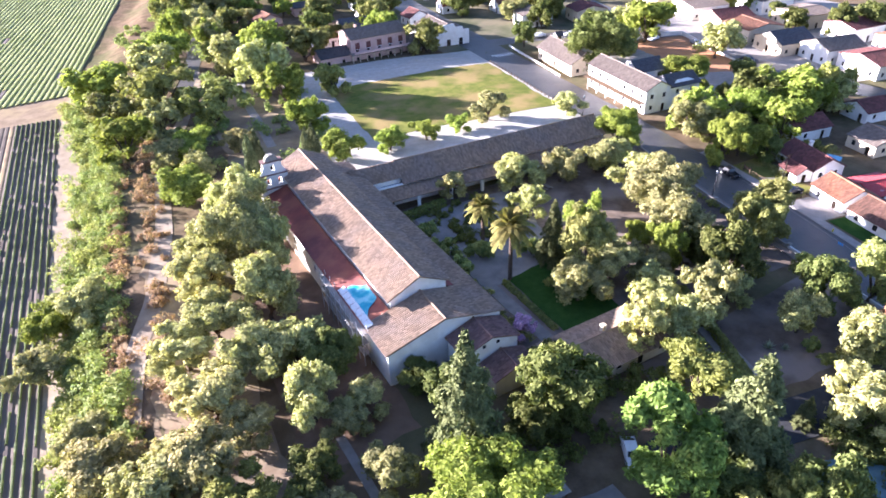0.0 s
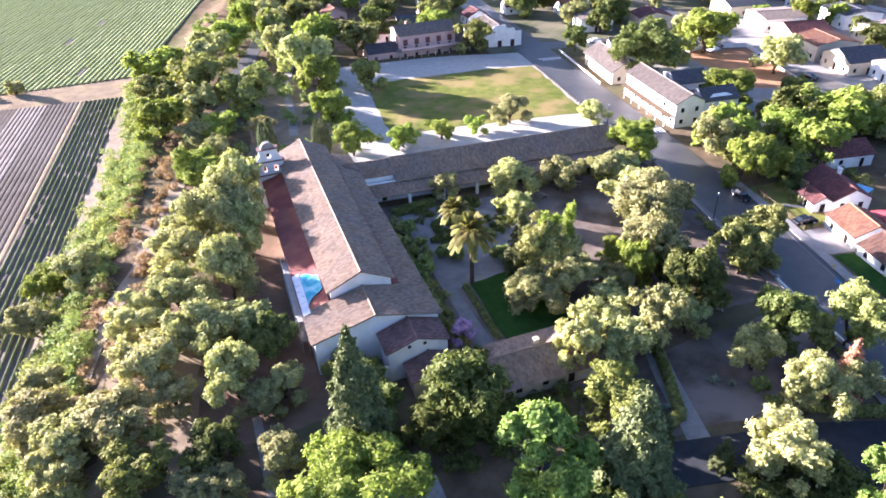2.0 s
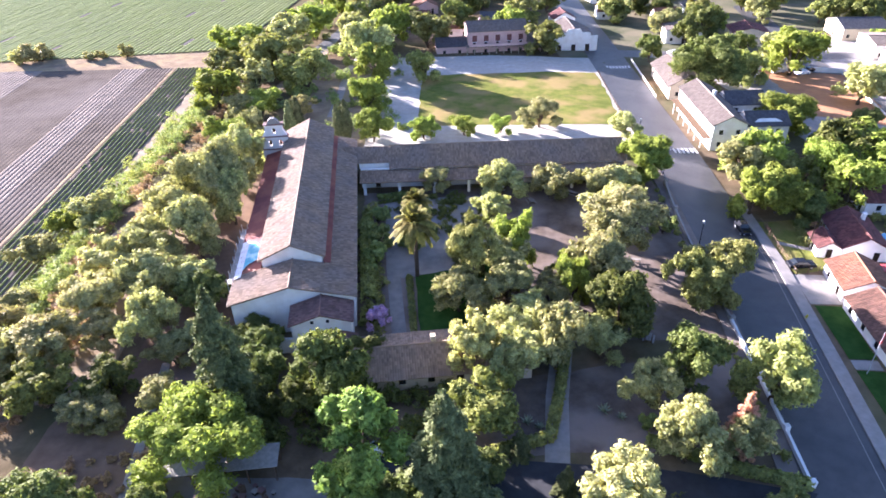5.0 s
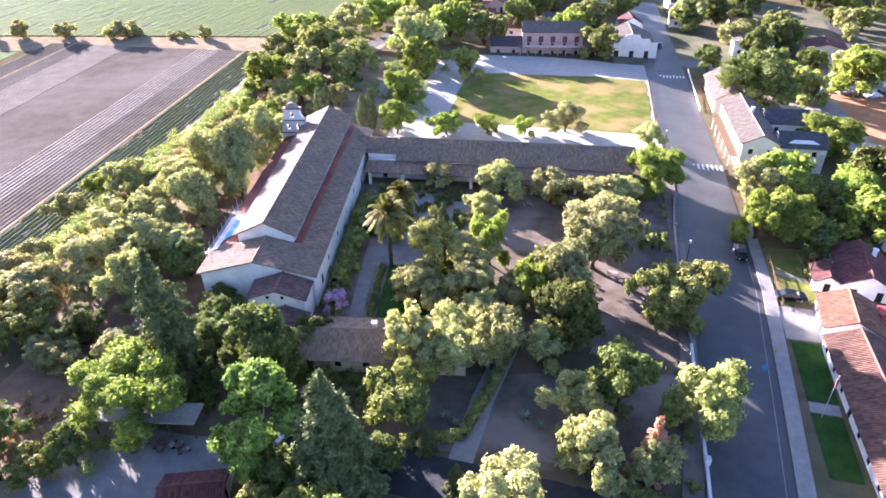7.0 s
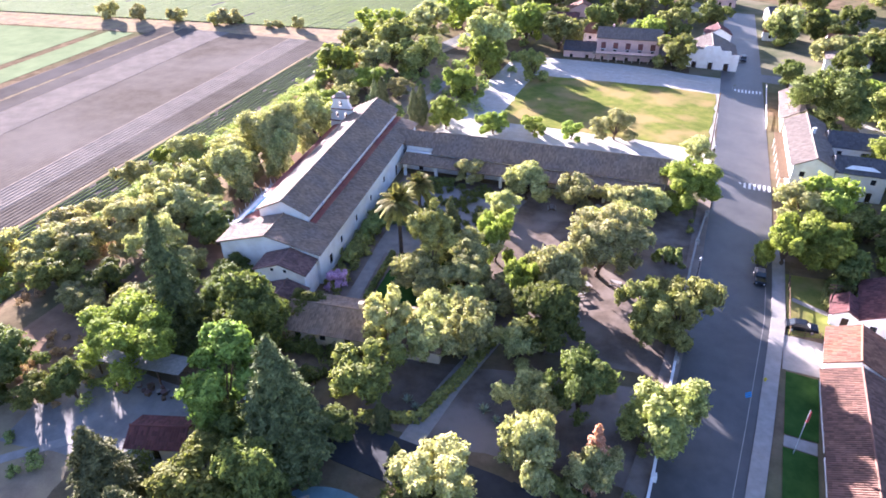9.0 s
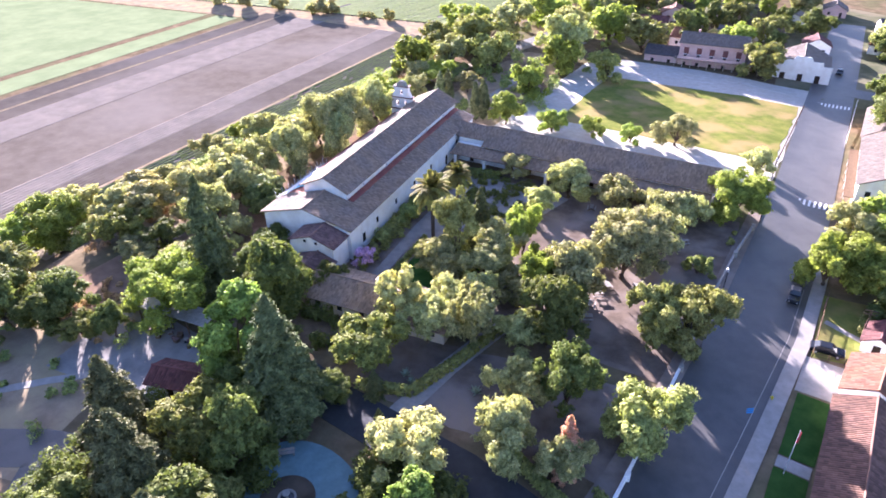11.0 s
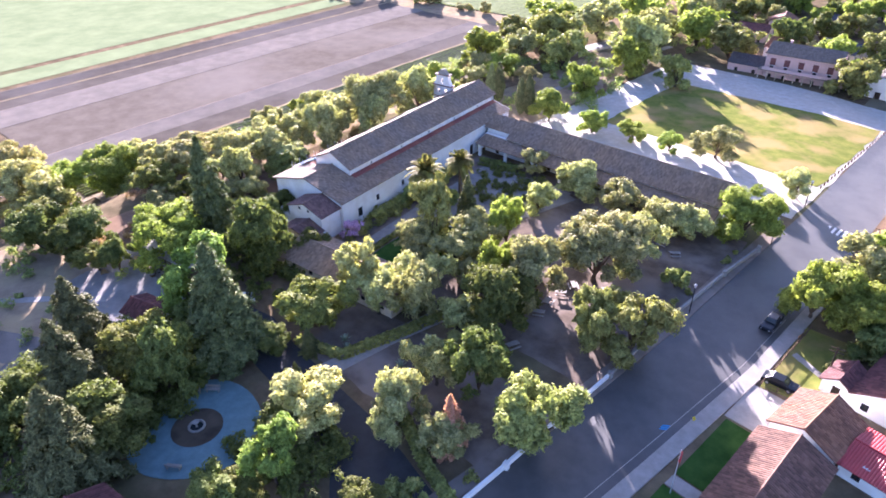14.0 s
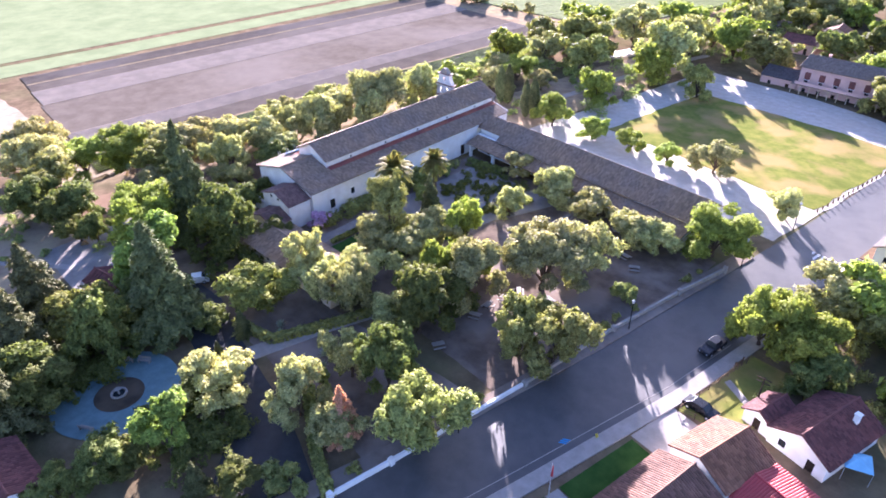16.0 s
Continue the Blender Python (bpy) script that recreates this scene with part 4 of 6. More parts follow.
def broad_template(name, label, leafmat, seed, ratio, n_lobes, leaves, size, spread=0.62, lr=(0.16, 0.30), droop=0.0, base=0.3, fill=0.35):
    """A broad tree of crown radius 1 and height ratio."""
    rng = np.random.default_rng(seed)
    t = thing(name, label, "tree")
    L = []
    zc, hz = ratio * (base + 1) / 2, ratio * (1 - base) / 2
    ph = rng.uniform(0, 6.28, 3)
    for k in range(n_lobes):
        a = 2.4 * k + rng.uniform(-0.7, 0.7)
        q = math.sqrt((k + 0.5) / n_lobes)
        r = rng.uniform(*lr)
        rag = 1 + 0.16 * math.sin(2 * a + ph[0]) + 0.14 * math.sin(3 * a + ph[1])
        rr = q * (1 - r * 0.75) * rng.uniform(0.75, 1.12) * rag
        if ratio >= 3:
            rr *= 0.9
        dome = 1.25 - 1.15 * min(1, rr) if ratio >= 3 else math.sqrt(max(0.05, 1 - (min(1, rr) * 0.95) ** 2))
        z = zc + (hz - r * 0.5) * (rng.uniform(0.2, 1.05) * dome if k % 3 else rng.uniform(-0.95, 0.1))
        L.append((rr * math.cos(a), rr * math.sin(a), z, r))
    for k in range(n_lobes + 14):
        c = L[rng.integers(n_lobes)]
        d = rng.normal(size=3) * (1, 1, 0.8) + (0, 0, 0.25)
        d /= np.linalg.norm(d)
        r = c[3] * rng.uniform(0.38, 0.62)
        L.append((c[0] + d[0] * c[3] * 0.9, c[1] + d[1] * c[3] * 0.9, max(r * 0.6, c[2] + d[2] * c[3] * 0.9), r))
    L = np.array(L)
    trunk_part(t, rng, ratio * base * 1.15, 0.075, [tuple(c[:3]) for c in L[: min(8, n_lobes)]])
    V, F = lobes_crown(rng, L, leaves, size, droop=droop, fill=fill)
    leaf_mesh("crown", V, F, leafmat, t)
    return t


def conifer_template(name, label, leafmat, seed, ratio, tiers, size, narrow=1.0, droop=0.25):
    """A spire with tiers of drooping boughs; radius 1, height ratio."""
    rng = np.random.default_rng(seed)
    t = thing(name, label, "tree")
    bm = bmesh.new()
    rod(bm, (0, 0, -0.05), (0, 0, ratio * 0.97), 0.07, 0.01, 7)
    part("trunk", bm, M_BARK, t)
    P, N = [], []
    for k in range(tiers):
        f = k / (tiers - 1)
        z = ratio * (0.06 + 0.92 * f)
        reach = ((1 - f) ** 0.75 * narrow + 0.04) * rng.uniform(0.8, 1.12) if droop > -0.5 else 0.9 * (1 - f ** 2.4) * min(1, 0.55 + 3 * f) + 0.05
        nb = int(5 + 7 * (1 - f))
        for b in range(nb):
            a = rng.uniform(0, 2 * math.pi)
            ln = reach * rng.uniform(0.65, 1.1)
            m = int(16 + 210 * ln)
            s = rng.uniform(0.15, 1.0, m) ** 0.7
            side = rng.normal(0, 0.10, m) * (1.2 - s) * ln + rng.normal(0, 0.03, m)
            x = np.cos(a) * s * ln - np.sin(a) * side
            y = np.sin(a) * s * ln + np.cos(a) * side
            zz = z - droop * ln * s ** 2 + 0.12 * ln * s + rng.normal(0, 0.03, m)
            P.append(np.stack([x, y, zz], 1))
            n = np.stack([np.cos(a) * 0.5 + rng.normal(0, 0.5, m), np.sin(a) * 0.5 + rng.normal(0, 0.5, m), 0.8 + rng.normal(0, 0.3, m)], 1)
            N.append(n / np.linalg.norm(n, axis=1, keepdims=True))
    V, F = quads(np.concatenate(P), np.concatenate(N), size * 0.58, rng, 3.3)
    leaf_mesh("crown", V, F, leafmat, t)
    return t


def palm(at, h, reach, seed):
    rng = np.random.default_rng(seed)
    t = thing("palm_tree", "tall feather palm with arching golden-green fronds", "tree", "garden palms", at=(*at, gz(*at)))
    bm = bmesh.new()
    for k in range(10):
        rod(bm, (0, 0, h * k / 10), (0, 0, h * (k + 1) / 10 + 0.03), 0.38 - 0.005 * k, 0.33 - 0.005 * k, 9)
    part("trunk", bm, M_BARK, t)
    bm = bmesh.new()
    bmesh.ops.create_icosphere(bm, subdivisions=2, radius=0.7, matrix=Matrix.Translation((0, 0, h)) @ Matrix.Diagonal((1, 1, 0.9, 1)))
    part("crown_shaft", bm, M_BARK, t)
    for k in range(54):
        a = k * 2.4 + rng.uniform(-0.2, 0.2)
        lift = 1.4 - 1.9 * (k / 54)
        L_ = reach * rng.uniform(0.85, 1.1)
        vs, fs = [], []
        n = 11
        for j in range(n):
            s = j / (n - 1)
            r = L_ * s * (math.cos(lift) * (1 - 0.15 * s) + 0.1)
            z = h + 0.3 + L_ * (s * math.sin(lift) - 0.5 * s * s * (0.6 + 0.4 * math.cos(lift)))
            c = Vector((math.cos(a) * r, math.sin(a) * r, z))
            if j:
                d = (c - prev).normalized()
                side = d.cross(Vector((0, 0, 1)))
                side = side.normalized() if side.length > 0.05 else Vector((-math.sin(a), math.cos(a), 0))
                for q in (0.1, 0.35, 0.6, 0.85):
                    p = prev.lerp(c, q)
                    ll = reach * 0.26 * (1 - 0.6 * s) * (0.5 + min(1, 3 * s) * 0.5)
                    for sg in (-1, 1):
                        tip = p + side * sg * ll + d * ll * 0.75 + Vector((0, 0, -0.18 * ll))
                        b = len(vs)
                        wv = d * 0.24
                        vs += [p - wv, p + wv, tip + wv * 0.2]
                        fs.append((b, b + 1, b + 2))
            prev = c
        mesh_ob("frond", vs, fs, L_PALM, t)
    return t


# West belt past y 135: oaks as lighter kinds, haze put into leaf colour.
TREES = []
TREES.append(("olive", [
    (75.4, 107.2, 4.7, 7.1), (85.3, 105.2, 4.5, 6.7), (94.4, 104.3, 4.5, 6.7), (99.3, 104.5, 4.1, 6.1),
    (91.2, 83.0, 7.7, 11.2), (84.5, 72.9, 5.5, 10.3), (94.0, 90.0, 5.5, 9.3), (68.2, 56.0, 4.2, 8.0),
    (69.7, 63.4, 4.8, 7.2), (70.3, 73.2, 4.3, 6.4), (81.2, 59.0, 3.3, 6.1), (71.2, 77.8, 4.8, 8.1),
    (76.5, 70.7, 3.6, 5.4), (62.4, 72.1, 4.3, 6.4), (72.2, 97.5, 3.4, 5.7), (74.2, 57.5, 4.3, 10.6),
    (84.6, 49.1, 3.8, 7.2), (85.2, 40.2, 4.0, 8.5), (92.6, 40.1, 3.2, 5.9), (12.0, 55.5, 3.2, 4.7),
    (126.8, 109.5, 6.1, 9.2), (178.0, 146.0, 7.3, 11.0), (91.8, 142.4, 4.6, 6.9), (109.9, 133.7, 3.7, 5.6),
]))
TREES.append(("olive", [
    (49.6, 197.1, 7.6, 14.2), (45.9, 218.2, 6.7, 12.6), (24.3, 221.7, 8.0, 12.0), (18.7, 178.3, 6.3, 9.4),
    (16.5, 159.2, 4.5, 6.8), (20.9, 148.9, 4.3, 6.4), (23.7, 121.5, 5.4, 12.6), (20.2, 109.6, 6.9, 13.4),
    (14.1, 110.9, 5.1, 7.7), (23.6, 104.2, 4.3, 11.0), (11.3, 92.8, 5.5, 8.3), (19.4, 93.4, 5.0, 11.2),
    (14.3, 81.2, 5.5, 8.3), (19.8, 82.4, 4.4, 6.7), (17.8, 70.0, 4.0, 9.4), (23.8, 68.1, 3.3, 5.0),
    (20.8, 65.8, 3.0, 4.4), (-1.6, 68.4, 4.6, 6.9), (14.8, 54.8, 2.8, 4.1), (22.2, 55.8, 3.6, 5.4),
    (-5.6, 114.1, 4.9, 7.3), (-8.6, 83.4, 4.1, 6.1), (-13.7, 104.5, 4.0, 6.1),
]))
TREES.append(("lime2", [
    (106.3, 111.4, 6.4, 8.7), (50.7, 139.8, 4.8, 7.3), (52.3, 183.8, 5.8, 10.8),
]))
TREES.append(("pine", [
    (64.8, 74.4, 3.9, 17.0),
]))
TREES.append(("lime", [
    (80.4, 71.2, 3.2, 9.2), (73.7, 83.4, 3.5, 9.8), (81.3, 78.7, 3.0, 4.5), (121.6, 94.6, 5.0, 9.8),
    (127.0, 95.0, 5.4, 9.4), (28.7, 46.1, 7.1, 9.6), (144.9, 106.0, 6.8, 9.1), (148.8, 132.4, 7.0, 9.4),
    (174.2, 172.2, 9.5, 12.8), (154.4, 103.8, 9.0, 12.1), (62.7, 139.4, 3.8, 5.1), (72.5, 140.3, 3.6, 4.9),
    (81.7, 140.3, 3.1, 4.2), (50.4, 160.1, 5.4, 9.2), (58.7, 223.7, 8.1, 13.7), (99.6, 221.1, 7.9, 10.6),
    (9.0, 212.1, 9.3, 12.6), (31.7, 240.4, 8.6, 11.6), (9.0, 171.2, 7.4, 10.0), (21.9, 161.0, 5.5, 7.4),
    (16.4, 140.3, 5.7, 7.7), (-11.9, 116.0, 4.8, 6.4), (-18.3, 51.5, 6.5, 8.8),
]))
TREES.append(("lime", [
    (-15.8, 61.0, 7.2, 9.8),
]))
TREES.append(("conifer", [
    (65.8, 82.9, 2.9, 12.2), (31.0, 54.2, 5.2, 20.8), (56.6, 36.6, 5.9, 18.8), (70.2, 37.5, 1.6, 4.9),
    (86.6, 25.1, 1.7, 5.1), (66.2, 43.4, 1.6, 4.8),
]))
TREES.append(("olive2", [
    (62.6, 58.2, 4.0, 9.4), (67.7, 60.2, 3.6, 5.4), (75.2, 34.2, 4.9, 7.3), (11.9, 103.8, 5.4, 8.1),
    (5.7, 88.6, 5.0, 7.4), (6.9, 77.0, 5.0, 7.5), (9.7, 71.3, 3.8, 5.8), (3.5, 67.7, 4.7, 7.1),
    (-3.8, 64.4, 3.9, 5.9), (-7.4, 75.3, 4.8, 7.2), (62.5, 111.4, 3.4, 5.2), (32.3, 159.2, 3.5, 5.3),
    (-20.0, 42.1, 7.9, 11.8), (-16.1, 67.4, 5.9, 8.8), (-34.8, 46.8, 7.0, 10.5),
]))
TREES.append(("oak", [
    (85.2, 68.0, 4.3, 8.0), (84.6, 61.8, 4.9, 10.8), (90.3, 51.0, 4.0, 9.8), (130.8, 90.9, 4.0, 6.1),
    (44.0, 54.2, 5.4, 12.2), (33.9, 63.7, 3.5, 5.3), (48.2, 60.8, 3.3, 5.0), (57.6, 26.6, 4.4, 11.2),
    (51.4, 35.1, 4.5, 6.8), (45.4, 11.4, 4.7, 7.1), (57.1, 18.4, 5.3, 7.9), (60.8, 17.0, 4.7, 7.1),
    (77.0, 18.8, 3.8, 5.7), (78.7, 21.2, 3.0, 4.5), (23.2, 77.6, 4.1, 6.1), (14.0, 60.2, 3.7, 5.5),
    (32.2, 68.6, 2.9, 4.4), (39.6, 53.5, 3.6, 5.5), (34.4, 59.2, 3.8, 5.7), (61.4, 41.0, 2.8, 4.2),
    (90.3, 28.3, 2.8, 4.2), (76.7, 13.8, 3.0, 4.6), (13.2, 40.0, 4.7, 7.0),
]))
TREES.append(("oak", [
    (140.9, 158.3, 10.0, 15.5), (7.1, 33.9, 5.4, 8.1), (13.4, 35.7, 4.4, 6.6), (58.0, 31.3, 2.3, 3.5), (24.6, 38.6, 2.5, 5.8),
]))
TREES.append(("rust", [
    (92.6, 41.6, 2.3, 9.0),
]))
TREES.append(("oak2", [
    (100.2, 47.9, 5.1, 9.6), (98.4, 68.0, 4.3, 9.2), (103.0, 70.2, 4.9, 9.8),
    (66.4, 184.6, 4.8, 9.0), (70.7, 219.5, 8.0, 12.0), (107.7, 205.0, 6.7, 10.0), (32.5, 180.0, 7.6, 11.4),
    (21.6, 196.5, 9.0, 13.5), (9.7, 190.8, 7.1, 10.6), (1.5, 39.6, 5.7, 8.6),
]))
TREES.append(("shrub", [
    (137.6, 105.9, 4.8, 6.2), (49.9, 86.5, 2.9, 3.7), (50.7, 93.6, 2.8, 3.7), (56.1, 90.4, 2.6, 3.3),
    (64.2, 86.3, 2.5, 3.3), (50.8, 100.9, 2.5, 3.3), (42.6, 85.9, 2.8, 3.6), (93.5, 32.1, 2.8, 3.6),
    (102.3, 89.4, 2.4, 3.5), (83.0, 45.6, 1.3, 2.2),
]))
TREES.append(("bush", [
    (-36.5, 241.5, 3.2, 4.4), (-45.5, 241.2, 2.6, 2.6), (-50.0, 241.6, 2.8, 2.4), (-67.0, 242.0, 6.0, 6.0), (-73.5, 241.0, 4.6, 4.6),
    (-92.0, 241.5, 4.2, 5.6), (-110.0, 241.0, 4.4, 6.0), (-127.0, 242.0, 4.6, 6.6),
]))
TREES.append(("maple", [
    (47.4, 39.2, 6.0, 13.8), (79.8, 25.4, 3.5, 10.0),
]))
TREES.append(("oak3", [
    (62.6, 48.2, 5.0, 7.5), (21.4, 36.6, 3.2, 4.8), (52.3, 28.0, 5.5, 8.3), (5.8, 59.4, 4.4, 6.7),
]))
TREES.append(("deodar", [
    (42.2, 24.0, 5.4, 14.6), (50.0, 18.2, 5.6, 15.0), (61.0, 12.0, 5.6, 15.4),
]))
TREES.append(("cypress", [
    (42.6, 139.2, 1.5, 10.2), (44.4, 140.1, 1.6, 10.9), (43.5, 141.6, 1.5, 9.8), (31.2, 143.0, 1.5, 10.6), (33.0, 144.0, 1.6, 10.9), (31.9, 145.2, 1.4, 9.6),
]))
KINDS = {
    "olive": (["olive_tree", "grey-green olive tree with airy billowing crown", L_OLIVE, 1.75, 19, 16000, 0.058, 0.14, 0.0], 4),
    "olive2": (["olive_tree", "pale dusty olive tree with airy crown", L_OLIVE2, 1.75, 19, 16000, 0.058, 0.14, 0.0], 2),
    "oak": (["oak_tree", "dark green dense oak with rounded crown", L_OAK, 1.75, 18, 16500, 0.057, 0.1, 0.0], 3),
    "oak2": (["oak_tree", "mid-green oak with lobed clumped crown", L_OAK2, 1.75, 18, 16500, 0.057, 0.1, 0.0], 2),
    "oak3": (["oak_tree", "bronze-green rounded oak with dense crown", L_OAK3, 1.75, 18, 16500, 0.057, 0.1, 0.0], 2),
    "lime": (["pepper_tree", "yellow-green pepper tree with drooping leafy crown", L_LIME, 1.7, 17, 17000, 0.057, 0.1, 0.25], 3),
    "lime2": (["pepper_tree", "light green pepper tree with drooping crown", L_LIME, 1.7, 17, 17000, 0.057, 0.1, 0.3], 1),
    "maple": (["maple_tree", "bright green maple with upright leafy crown", L_MAPLE, 2.3, 14, 19000, 0.06, 0.12, 0.0], 1),
    "pine": (["pine_tree", "tall olive-green pine with ragged upright crown", L_PINE, 3.0, 26, 20000, 0.05, 0.05, 0.0], 1),
    "shrub": (["garden_shrub", "low rounded green shrub", L_SHRUB, 1.3, 10, 6000, 0.085, 0.05, 0.0], 1),
    "bush": (["field_bush", "dusty grey-green bush beside the field track", L_OLIVE2, 1.3, 12, 9000, 0.07, 0.02, 0.0], 2),
}
rt = random.Random(4)


def placed(tpl, spots, ratio, group):
    """Stands copies of a template at the spots (x, y, radius, height); the template takes the first."""
    ms = []
    for x, y, r, h in spots:
        ms.append(pose(x, y, gz(x, y), 0, 0, rt.uniform(0, 360)) @ Matrix.Diagonal((r * rt.uniform(0.95, 1.08), r * rt.uniform(0.95, 1.08), h / ratio, 1)))
    if group:
        tpl["group"] = group
    for m in ms[1:]:
        copy_thing(tpl, m)
    tpl.matrix_basis = ms[0]


ALL = {}
for kind, spots in TREES:
    for s in spots:
        size = "" if kind not in KINDS else "_far" if s[1] > 170 or s[0] > 150 else "_big" if s[2] > 6.3 else ""
        ALL.setdefault(kind + size, []).append(s)
far = random.Random(9)
for k in range(300):
    x, y = far.uniform(40, 260), far.uniform(95, 320)
    if x < 128 and y < 224 or 108 + (y - 100) * 0.16 - 9 < x < 108 + (y - 100) * 0.16 + 13 or 125 < x < 150 and 118 < y < 184 or 163 < x < 192 and 130 < y < 180 or (x - 184) ** 2 < 60 or 190 < x < 216 and 100 < y < 230:
        continue
    r = far.uniform(3.2, 6.5)
    ALL.setdefault(far.choice(["oak", "lime", "olive", "oak2", "oak"]) + "_far", []).append((x, y, r, r * far.uniform(1.5, 2.0)))
seed = 100
for kind, spots in ALL.items():
    if kind.split("_")[0] in KINDS:
        (nm, lb, lm, ratio, nl, lv, sz, base, droop), nvar = KINDS[kind.split("_")[0]]
        lv, sz = int(lv * 0.78), sz * 1.04
        if kind.endswith("_far"):
            lv, sz = int(lv * 0.32), sz * 1.6
        if kind.endswith("_big"):
            lv, sz, nl = int(lv * 1.8), sz * 0.74, nl + 6
        nvar = min(nvar, len(spots))
        for v in range(nvar):
            seed += 1
            tpl = broad_template(nm, lb, lm, seed, ratio, nl + (v % 3) * 2, lv, sz, base=base, droop=droop)
            placed(tpl, spots[v::nvar], ratio, "trees of the grove" if len(spots) > 3 else "")
    else:
        nm, lb, lm, ratio, tiers, sz, nar, dr = {
            "conifer": ("conifer_tree", "tall dark green conifer with drooping boughs", L_CONIFER, 3.0, 30, 0.07, 1.0, 0.3),
            "deodar": ("cedar_tree", "broad cedar with layered grey-green boughs", L_CEDAR, 2.5, 26, 0.065, 1.0, 0.28),
            "rust": ("dead_conifer", "small dead conifer with rust-brown needles", L_RUST, 3.4, 18, 0.10, 1.0, 0.1),
            "cypress": ("cypress_tree", "dark narrow columnar cypress", L_CYPRESS, 5.5, 40, 0.16, 0.95, -0.8)}[kind]
        nvar = min(2, len(spots))
        for v in range(nvar):
            seed += 1
            tpl = conifer_template(nm, lb, lm, seed, ratio, tiers, sz, nar, dr)
            placed(tpl, spots[v::nvar], ratio, "")
topiary = broad_template("topiary_shrub", "round clipped green shrub on the lawn", L_OAK2, 91, 1.3, 10, 3500, 0.085, base=0.05)
topiary.matrix_basis = pose(61.3, 76.9, 0.1) @ Matrix.Diagonal((1.5, 1.5, 1.6, 1))
palm((56.8, 82.4), 10.2, 4.0, 1)
palm((57.6, 92.0), 8.8, 3.1, 2)


# brush on the bank
def brush(name, label, material, seed, count, where, rad, leaves, size):
    rng = np.random.default_rng(seed)
    Vs, Fs, off = [], [], 0
    for k in range(count):
        x, y = where(rng)
        r = rng.uniform(*rad)
        nl = 4
        L = np.stack([rng.normal(0, r * 0.45, nl) + x, rng.normal(0, r * 0.45, nl) + y, gz(x, y) + r * rng.uniform(0.3, 0.8, nl), r * rng.uniform(0.4, 0.65, nl)], 1)
        V, F = lobes_crown(rng, L, leaves, size)
        Vs.append(V)
        Fs.append(F + off)
        off += len(V)
    ob = leaf_mesh(name, np.concatenate(Vs), np.concatenate(Fs), material, None)
    return tagged(ob, label, "brush", kind="stuff")


def on_bank(rng):
    y = rng.uniform(58, 232)
    return edge_x(y) + rng.uniform(1.5, 12.0), y


def on_bank_top(rng):
    y = rng.uniform(55, 200)
    return edge_x(y) + rng.uniform(10.5, 13.2) + (rng.random() < 0.5) * rng.uniform(4.5, 8), y


brush("bank_brush", "tangled green brush covering the bank", L_SHRUB, 1, 250, on_bank, (1.2, 2.8), 430, 0.26)
brush("bank_scrub", "dark green scrub between the pale bushes", L_OAK2, 21, 240, on_bank, (1.2, 2.6), 430, 0.26)
brush("yard_weeds", "dusty low bushes on the dry yard", L_SHRUB, 3, 46, lambda r: (r.uniform(-2, 30), r.uniform(10, 42)), (0.6, 1.5), 240, 0.2)
brush("bank_weeds", "pale dry weeds and brush on the bank top", L_DRY, 2, 200, on_bank_top, (0.7, 1.6), 260, 0.2)


# ---- town beyond the plaza ----
sheet("dirt_lot", (163, 140), (178, 130), (192, 168), (168, 180), 0.08, mat("orange_dirt", (0.48, 0.25, 0.13), (0.38, 0.20, 0.11), scale=0.3, bump=0.4, fine=4), "bare orange dirt lot", "lot", ragged=1.0)
strip("town_street", [(196, 60), (186, 110), (181, 150), (190, 200), (205, 260)], 9.0, 0.06, M_ASPHALT, "pale grey asphalt town street", "street")
strip("town_cross_street", [(128, 205), (160, 196), (190, 190), (240, 178)], 8.0, 0.07, M_ASPHALT, "pale grey asphalt side street", "street")
sheet("town_paving", (150, 185), (152, 118), (270, 90), (270, 235), 0.04, M_CONCRETE, "pale worn paving between town buildings", "paving", step=6)
sheet("town_ground", (112, 196), (150, 186), (270, 238), (120, 330), 0.035, mat("dull_grass", (0.15, 0.14, 0.085), (0.095, 0.10, 0.055), scale=0.2, bump=0.4, fine=4, stain=(0.25, 0.2, 0.14), stain_scale=0.06), "dull dry grass between the town lots", "grass", step=6)
rs = random.Random(21)
TOWN = [(196, 106, 12, 14), (197, 122, 14, 11), (194, 135, 13, 12), (196, 149, 14, 12), (203, 166, 14, 12), (207, 182, 15, 14), (211, 204, 15, 14), (220, 112, 12, 12), (222, 130, 14, 12), (224, 150, 14, 14), (232, 172, 14, 14), (238, 196, 16, 12), (172, 205, 12, 10), (152, 212, 12, 9)]
ROOFS = [M_TILE_DARK, M_BROWN_SHINGLE, M_SHINGLE, M_TILE_RED]
for k, (x, y, w, d) in enumerate(TOWN):
    t_ = thing("store_building" if k < 12 else "town_house", rs.choice(["white stucco town building with dark doors", "cream stucco store with low pitched roof", "white store with brown shingle roof"]), "building", "town buildings", at=(x, y, gz(x, y) - 0.05), rz=rs.uniform(-14, -6))
    gable_house(t_, 0, w, 0, d, 0, rs.uniform(3.6, 5.0), rs.uniform(5.4, 6.6), axis=rs.choice("xy"), over=0.3, wall_mat=rs.choice([M_WHITE, M_WHITE, M_CREAM]), roof_mat=ROOFS[k % 4], seed=200 + k, pitch=0.6)
FAR = [(52, 236), (64, 248), (78, 232), (92, 240), (104, 250), (120, 240), (70, 268), (88, 280), (112, 276), (140, 250), (158, 236), (146, 276), (128, 300), (96, 305), (60, 300), (176, 250)]
